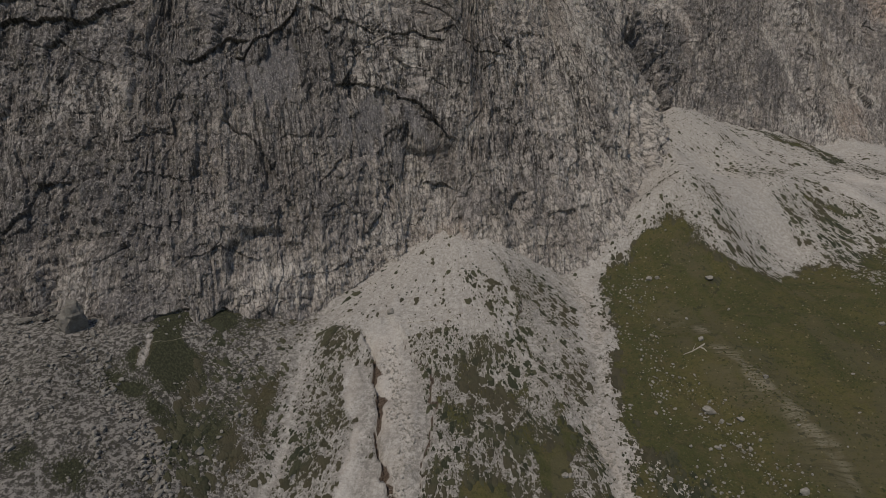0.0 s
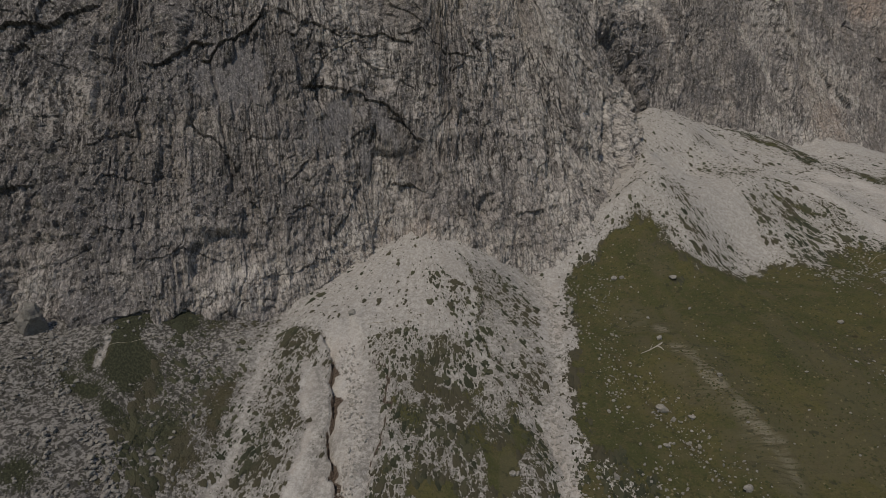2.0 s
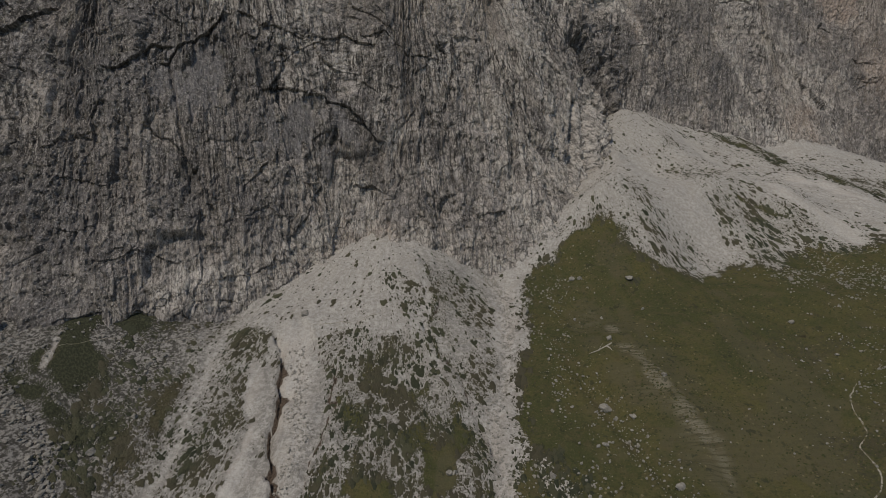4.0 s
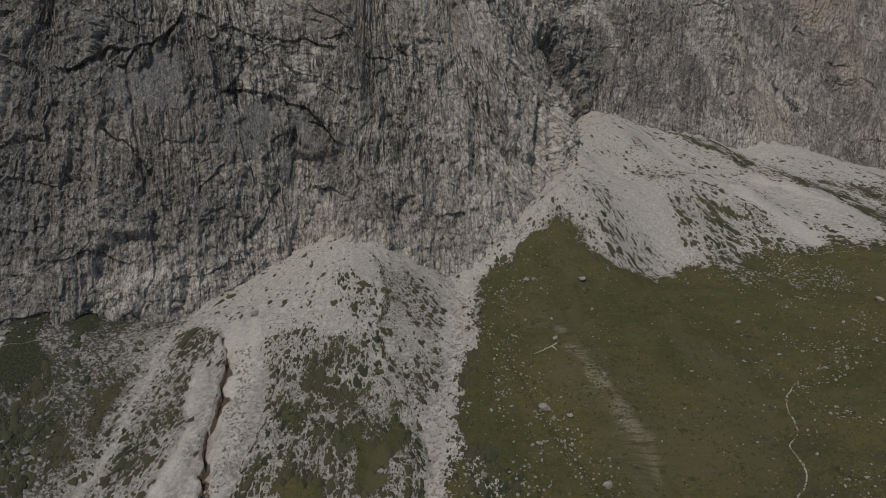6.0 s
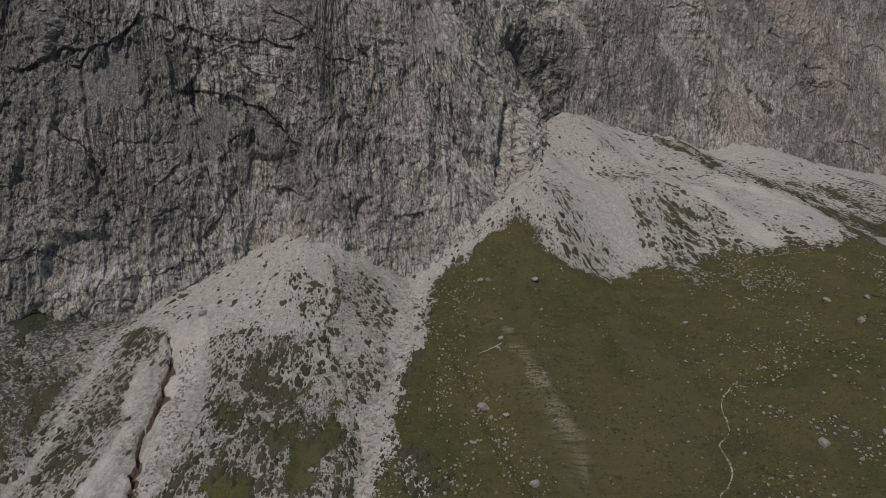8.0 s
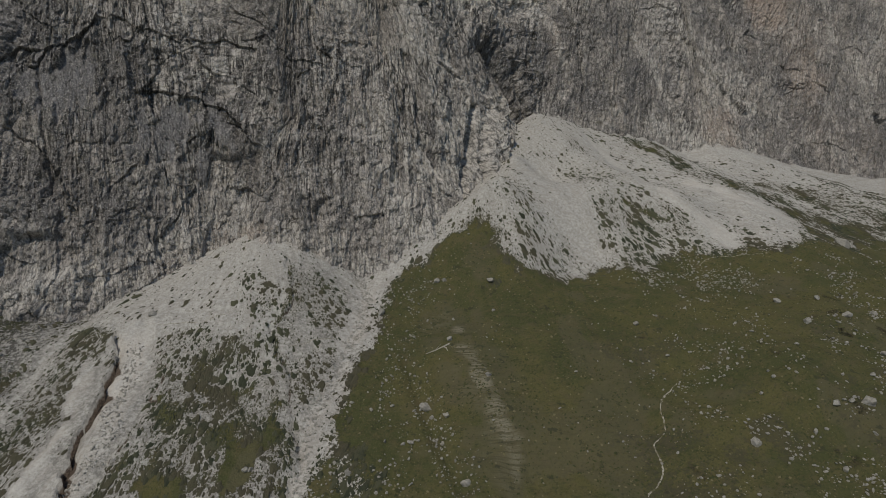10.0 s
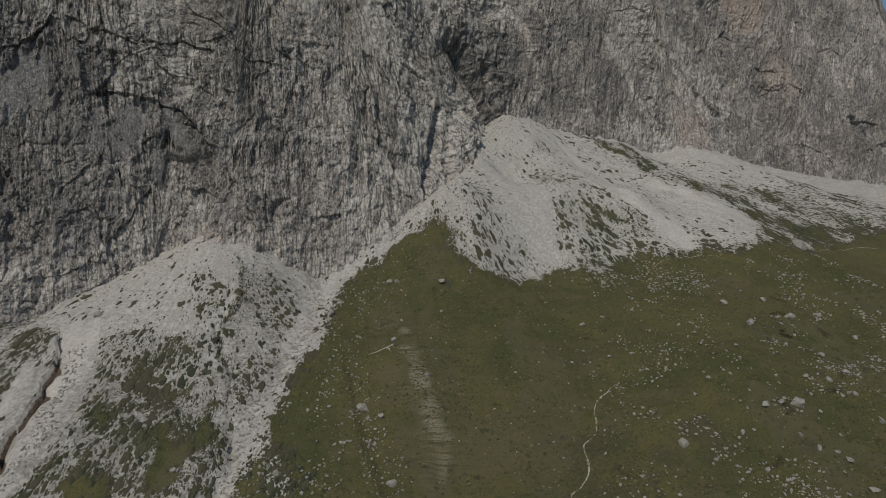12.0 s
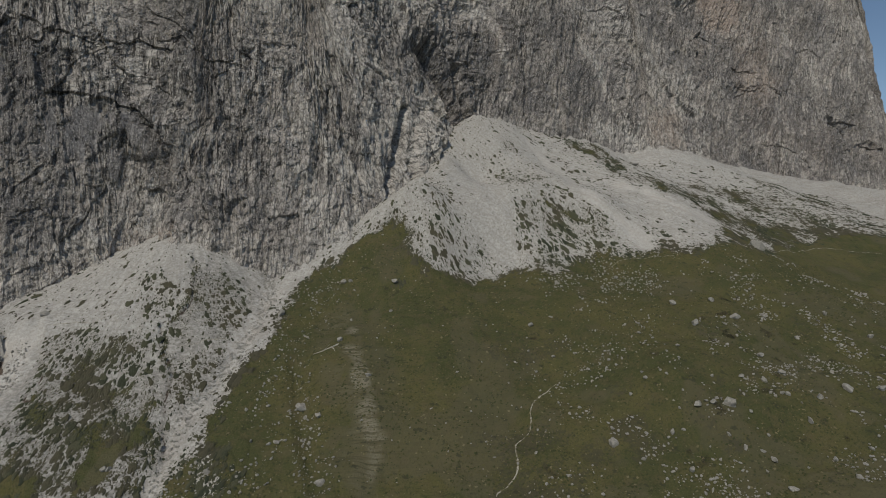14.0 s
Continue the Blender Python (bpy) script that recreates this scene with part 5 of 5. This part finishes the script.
def build_slab():
    ob = new("rock_slab", mesh_of("rock_slab", *rock_points(21, 3, 8), WALL_BLOCK))
    z, _, _ = place_on_ground(np.array([214.5]), np.array([288.0]))
    ob.matrix_world = Matrix.LocRotScale((214.5, 288.0, z[0] + 0.7), Euler((0.1, -0.06, 0.1)), (3.2, 1.6, 1.1))
    tagged(ob, "dark flat limestone slab lying on bright scree", "rock")


def build_branch():
    """A weathered trunk with two side limbs, lying on the turf."""
    wood, tree, bsdf = material("bleached_wood", 0.85)
    k = Kit(tree)
    k.link(k.mix(k.ramp(k.noise(k.place, 3.0, 5, 0.65), 0.35, 0.65), (0.50, 0.46, 0.40), (0.30, 0.27, 0.23)), bsdf.inputs["Base Color"])
    whole = tagged(new("fallen_branch"), "bleached forked dead branch lying on olive turf", "dead wood")
    bx, by = 70.0, 140.5
    for name, pieces in (("stem", ((-4.2, -0.4, 0.10), (-1.5, 0.1, 0.20), (0.8, 0.9, 0.26), (2.6, 2.0, 0.32))),
                         ("limb", ((0.8, 0.9, 0.22), (1.6, 0.2, 0.17), (2.0, -0.8, 0.08))),
                         ("limb", ((-1.5, 0.1, 0.17), (-0.4, 1.3, 0.12), (0.2, 2.0, 0.06)))):
        bm = bmesh.new()
        rings = []
        for px, py, r in pieces:
            gz, _, _ = place_on_ground(np.array([bx + px]), np.array([by + py]))
            rings.append([bm.verts.new((bx + px + r * 0.4 * math.sin(a), by + py + r * math.cos(a), gz[0] + 0.12 + r * math.sin(a))) for a in np.linspace(0, 2 * math.pi, 8, endpoint=False)])
        for one, two in zip(rings, rings[1:]):
            for i in range(8):
                bm.faces.new((one[i], one[(i + 1) % 8], two[(i + 1) % 8], two[i]))
        bm.faces.new(rings[0])
        bm.faces.new(rings[-1])
        bmesh.ops.recalc_face_normals(bm, faces=bm.faces)
        mesh = bpy.data.meshes.new(name)
        bm.to_mesh(mesh)
        bm.free()
        mesh.materials.append(wood)
        new(name, mesh).parent = whole


WALL_BLOCK = boulder_material("cliff_block", 0.56)
build_toppled_blocks()
build_slab()
build_branch()


def build_footpath(line, half, label):
    """A narrow trodden ribbon that follows the ground."""
    knots = np.arange(len(line))
    q = np.linspace(0, len(line) - 1, 420)
    x, y = spline(knots, [p[0] for p in line], q), spline(knots, [p[1] for p in line], q)
    x, y = x + 0.5 * vnoise(q * 3.1, 0.0 * q + 0.5, seed=401), y + 0.4 * vnoise(q * 2.3, 0.0 * q + 0.5, seed=402)
    tx, ty = np.gradient(x), np.gradient(y)
    n = np.hypot(tx, ty)
    wide = half * (0.75 + 0.5 * vnoise(q * 5, 0.0 * q + 0.3, seed=403)) * np.minimum(1, 0.25 + np.minimum(q, q[-1] - q) * 1.5)
    rows = [place_on_ground(x - ty / n * wide * s, y + tx / n * wide * s)[0] + 0.07 - 0.10 * abs(s) for s in (-1.3, -0.6, 0, 0.6, 1.3)]
    gx = np.array([x - ty / n * wide * s for s in (-1.3, -0.6, 0, 0.6, 1.3)])
    gy = np.array([y + tx / n * wide * s for s in (-1.3, -0.6, 0, 0.6, 1.3)])
    path = grid_mesh("footpath", gx, gy, np.array(rows), PATH_EARTH, {}, flip=True)
    tagged(path, label, "footpath", kind="structure")


def build_tussocks():
    """Low tufts of grass all over the meadow."""
    rng = np.random.default_rng(23)
    n = 60000
    x, y = rng.uniform(30, 262, n), 92 + 106 * rng.random(n) ** 1.15
    z, turf, _ = place_on_ground(x, y)
    keep = (turf > 0.7) & (rng.random(n) < 0.35 + 0.65 * smooth(-0.4, 0.5, fbm(x / 7, y / 7, 3, 411)))
    x, y, z = x[keep], y[keep], z[keep]
    n = len(x)
    size = 0.14 + 0.26 * rng.random(n) ** 2
    ring = np.linspace(0, 2 * math.pi, 6)[:5]
    px = x[:, None] + size[:, None] * rng.uniform(0.6, 1.5, (n, 5)) * np.cos(ring + rng.uniform(0, 1, (n, 1)))
    py = y[:, None] + size[:, None] * rng.uniform(0.5, 1.1, (n, 5)) * np.sin(ring + rng.uniform(0, 1, (n, 1)))
    # the rim sits a little in the ground, on its slope
    slope = (lie(x, y + 1.0) - lie(x, y - 1.0)) / 2.0
    pz = z[:, None] - 0.06 + slope[:, None] * (py - y[:, None])
    top = np.stack([x + rng.uniform(-0.1, 0.1, n), y - 0.1, z + size * rng.uniform(0.5, 0.95, n)], -1)[:, None, :]
    points = np.concatenate([np.stack([px, py, pz], -1), top], 1).reshape(-1, 3)
    faces = np.array([[i, (i + 1) % 5, 5] for i in range(5)])
    faces = (faces[None] + 6 * np.arange(n)[:, None, None]).reshape(-1, 3)
    tagged(new("grass_tussocks", mesh_of("grass_tussocks", points, faces, TUSSOCK)), "olive and straw-coloured tussocks of alpine meadow grass", "grass", kind="stuff")


build_footpath(TRAIL, 0.34, "narrow pale trodden footpath winding down the meadow")
build_footpath(UPPER_TRAIL, 0.22, "faint trodden footpath crossing the upper meadow")
build_footpath(HOLLOW_TRAIL, 0.09, "thin pale animal track crossing the green hollow")
for track in (FAN_TRAIL, SECTOR_TRAIL, LOW_SECTOR_TRAIL):
    build_footpath(track, 0.17, "thin pale animal track crossing the scree fan")
build_tussocks()


def mounds(name, x, y, z, long, wide, high, sides, rng, mat, label, category):
    """Low uneven mounds that lie on the slope, longest down the fall line, joined into one mesh."""
    n = len(x)
    ax, ay, _ = fall_line(x, y)
    far = np.hypot(x - ax, y - ay)
    dx, dy = (x - ax) / far, (y - ay) / far
    sx, sy = (lie(x + 1, y) - lie(x - 1, y)) / 2, (lie(x, y + 1) - lie(x, y - 1)) / 2
    turn = rng.uniform(0, 6.28, (n, 3))
    ring = np.linspace(0, 2 * math.pi, sides, endpoint=False)
    lobes = 1 + 0.22 * np.sin(2 * ring + turn[:, :1]) + 0.17 * np.sin(3 * ring + turn[:, 1:2]) + 0.12 * np.sin(5 * ring + turn[:, 2:3])
    rings = []
    for grow, lift in ((1.0, -0.35), (0.86, 0.5), (0.4, 1.0)):
        r = grow * lobes * rng.uniform(0.85, 1.15, (n, sides))
        u, v = r * np.cos(ring) * long[:, None], r * np.sin(ring) * wide[:, None]
        ox, oy = u * dx[:, None] - v * dy[:, None], u * dy[:, None] + v * dx[:, None]
        oz = sx[:, None] * ox + sy[:, None] * oy + lift * high[:, None] * rng.uniform(0.8, 1.2, (n, sides))
        rings.append(np.stack([x[:, None] + ox, y[:, None] + oy, z[:, None] + oz], -1))
    points = np.concatenate(rings, 1).reshape(-1, 3)
    faces = []
    for level in (0, sides):
        for i in range(sides):
            j = (i + 1) % sides
            faces += [(level + i, level + j, level + sides + j), (level + i, level + sides + j, level + sides + i)]
    faces += [(2 * sides, 2 * sides + i, 2 * sides + i + 1) for i in range(1, sides - 1)]
    faces = (np.array(faces)[None] + 3 * sides * np.arange(n)[:, None, None]).reshape(-1, 3)
    tagged(new(name, mesh_of(name, points, faces, mat)), label, category, kind="stuff")


def build_cushions():
    """Dark cushions of plants that have taken hold in the scree: broad mats, and small tufts between them."""
    rng = np.random.default_rng(31)
    for name, label, many, least, spread, power, sides, much in (("plant_mats", "broad dark olive mats of plants on pale scree", 170000, 0.24, 0.85, 3.0, 12, 0.58),
                                                                 ("cushion_plants", "small dark olive cushion plants scattered over pale scree", 160000, 0.14, 0.26, 1.6, 7, 0.34)):
        x, y = rng.uniform(-62, 330, many), 98 + 195 * rng.random(many)
        z, turf, fresh = place_on_ground(x, y)
        ax, ay, usual = fall_line(x, y)
        across, down = np.arctan2(x - ax, ay - y) * usual, np.hypot(x - ax, y - ay)
        share = np.clip(much * turf * (1 + 0.55 * fbm(across / 4, down / 6, 3, 451)), 0, 0.75) * (turf < 0.9) * (turf > 0.02) * (1 - smooth(0.15, 0.4, fresh))
        area = math.pi * 1.05 * (least ** 2 + 2 * least * spread / (power + 1) + spread ** 2 / (2 * power + 1))
        keep = rng.random(many) < -np.log(1 - share) / area * 392 * 195 / many
        x, y, z, turf = x[keep], y[keep], z[keep], turf[keep]
        size = (least + spread * rng.random(len(x)) ** power) * (0.85 + 0.6 * smooth(0.0, 0.7, fbm(x / 13, y / 13, 2, 455)))
        mounds(name, x, y, z, size * rng.uniform(0.95, 1.5, len(x)), size * rng.uniform(0.65, 0.95, len(x)), 0.10 + 0.14 * size, sides, rng, CUSHION, label, "plants")


def build_shrubs():
    """Low dark heath shrubs among the boulders of the meadow."""
    rng = np.random.default_rng(37)
    bark, tree, bsdf = material("shrub_bark", 0.9)
    k = Kit(tree)
    k.link(k.mix(k.noise(k.place, 5.0, 4, 0.6), (0.10, 0.08, 0.06), (0.20, 0.17, 0.13)), bsdf.inputs["Base Color"])
    models = []
    for m in range(4):
        thing = tagged(new("dwarf_shrub"), "low dark green heath shrub on the boulder-strewn meadow", "shrub", group="shrubs on the meadow")
        count = 150
        ring, out, up = rng.uniform(0, 2 * math.pi, count), np.sqrt(rng.random(count)), rng.random(count)
        hub = rng.uniform(-1.3, 1.3, (6, 2))[rng.integers(0, 6, count)]
        cx, cy, cz = hub[:, 0] * 1.5 + out * np.cos(ring), hub[:, 1] + out * np.sin(ring) * 0.6, (0.05 + 0.32 * up) * (1.15 - out * 0.8)
        leaf = rng.uniform(-0.16, 0.16, (count, 4, 3)) + np.stack([cx, cy, cz], -1)[:, None, :]
        quads = np.array([(0, 1, 2), (0, 2, 3), (1, 3, 2)])
        quads = (quads[None] + 4 * np.arange(count)[:, None, None]).reshape(-1, 3)
        new("foliage", mesh_of("foliage", leaf.reshape(-1, 3), quads, SHRUB_LEAF)).parent = thing
        points, faces = [], []
        for a in np.linspace(0, 2 * math.pi, 8)[:7]:
            b = len(points)
            points += [(0.04, 0, -0.1), (-0.02, 0.035, -0.1), (-0.02, -0.035, -0.1), (0.8 * math.cos(a), 0.65 * math.sin(a), 0.32)]
            faces += [(b, b + 1, b + 3), (b + 1, b + 2, b + 3), (b + 2, b, b + 3)]
        new("stems", mesh_of("stems", np.array(points), np.array(faces), bark)).parent = thing
        models.append(thing)
    x, y = rng.uniform(120, 235, 160), 100 + 62 * rng.random(160)
    z, turf, _ = place_on_ground(x, y)
    wanted = np.nonzero((turf > 0.9) & (fbm(x / 18, y / 18, 2, 431) > 0.0))[0][:34]
    for i, w in enumerate(wanted):
        grow = rng.uniform(0.5, 1.2)
        slope = math.atan((lie(x[w], y[w] + 1) - lie(x[w], y[w] - 1)) / 2)
        place = Matrix.LocRotScale((x[w], y[w], z[w]), Euler((slope, 0, 0)), None) @ Matrix.Rotation(rng.uniform(0, 6.28), 4, "Z")
        thing = models[i] if i < 4 else models[i % 4]
        if i < 4:
            thing.matrix_world = place @ Matrix.Scale(grow, 4)
        else:
            copy_thing(thing, place)


build_cushions()
build_shrubs()
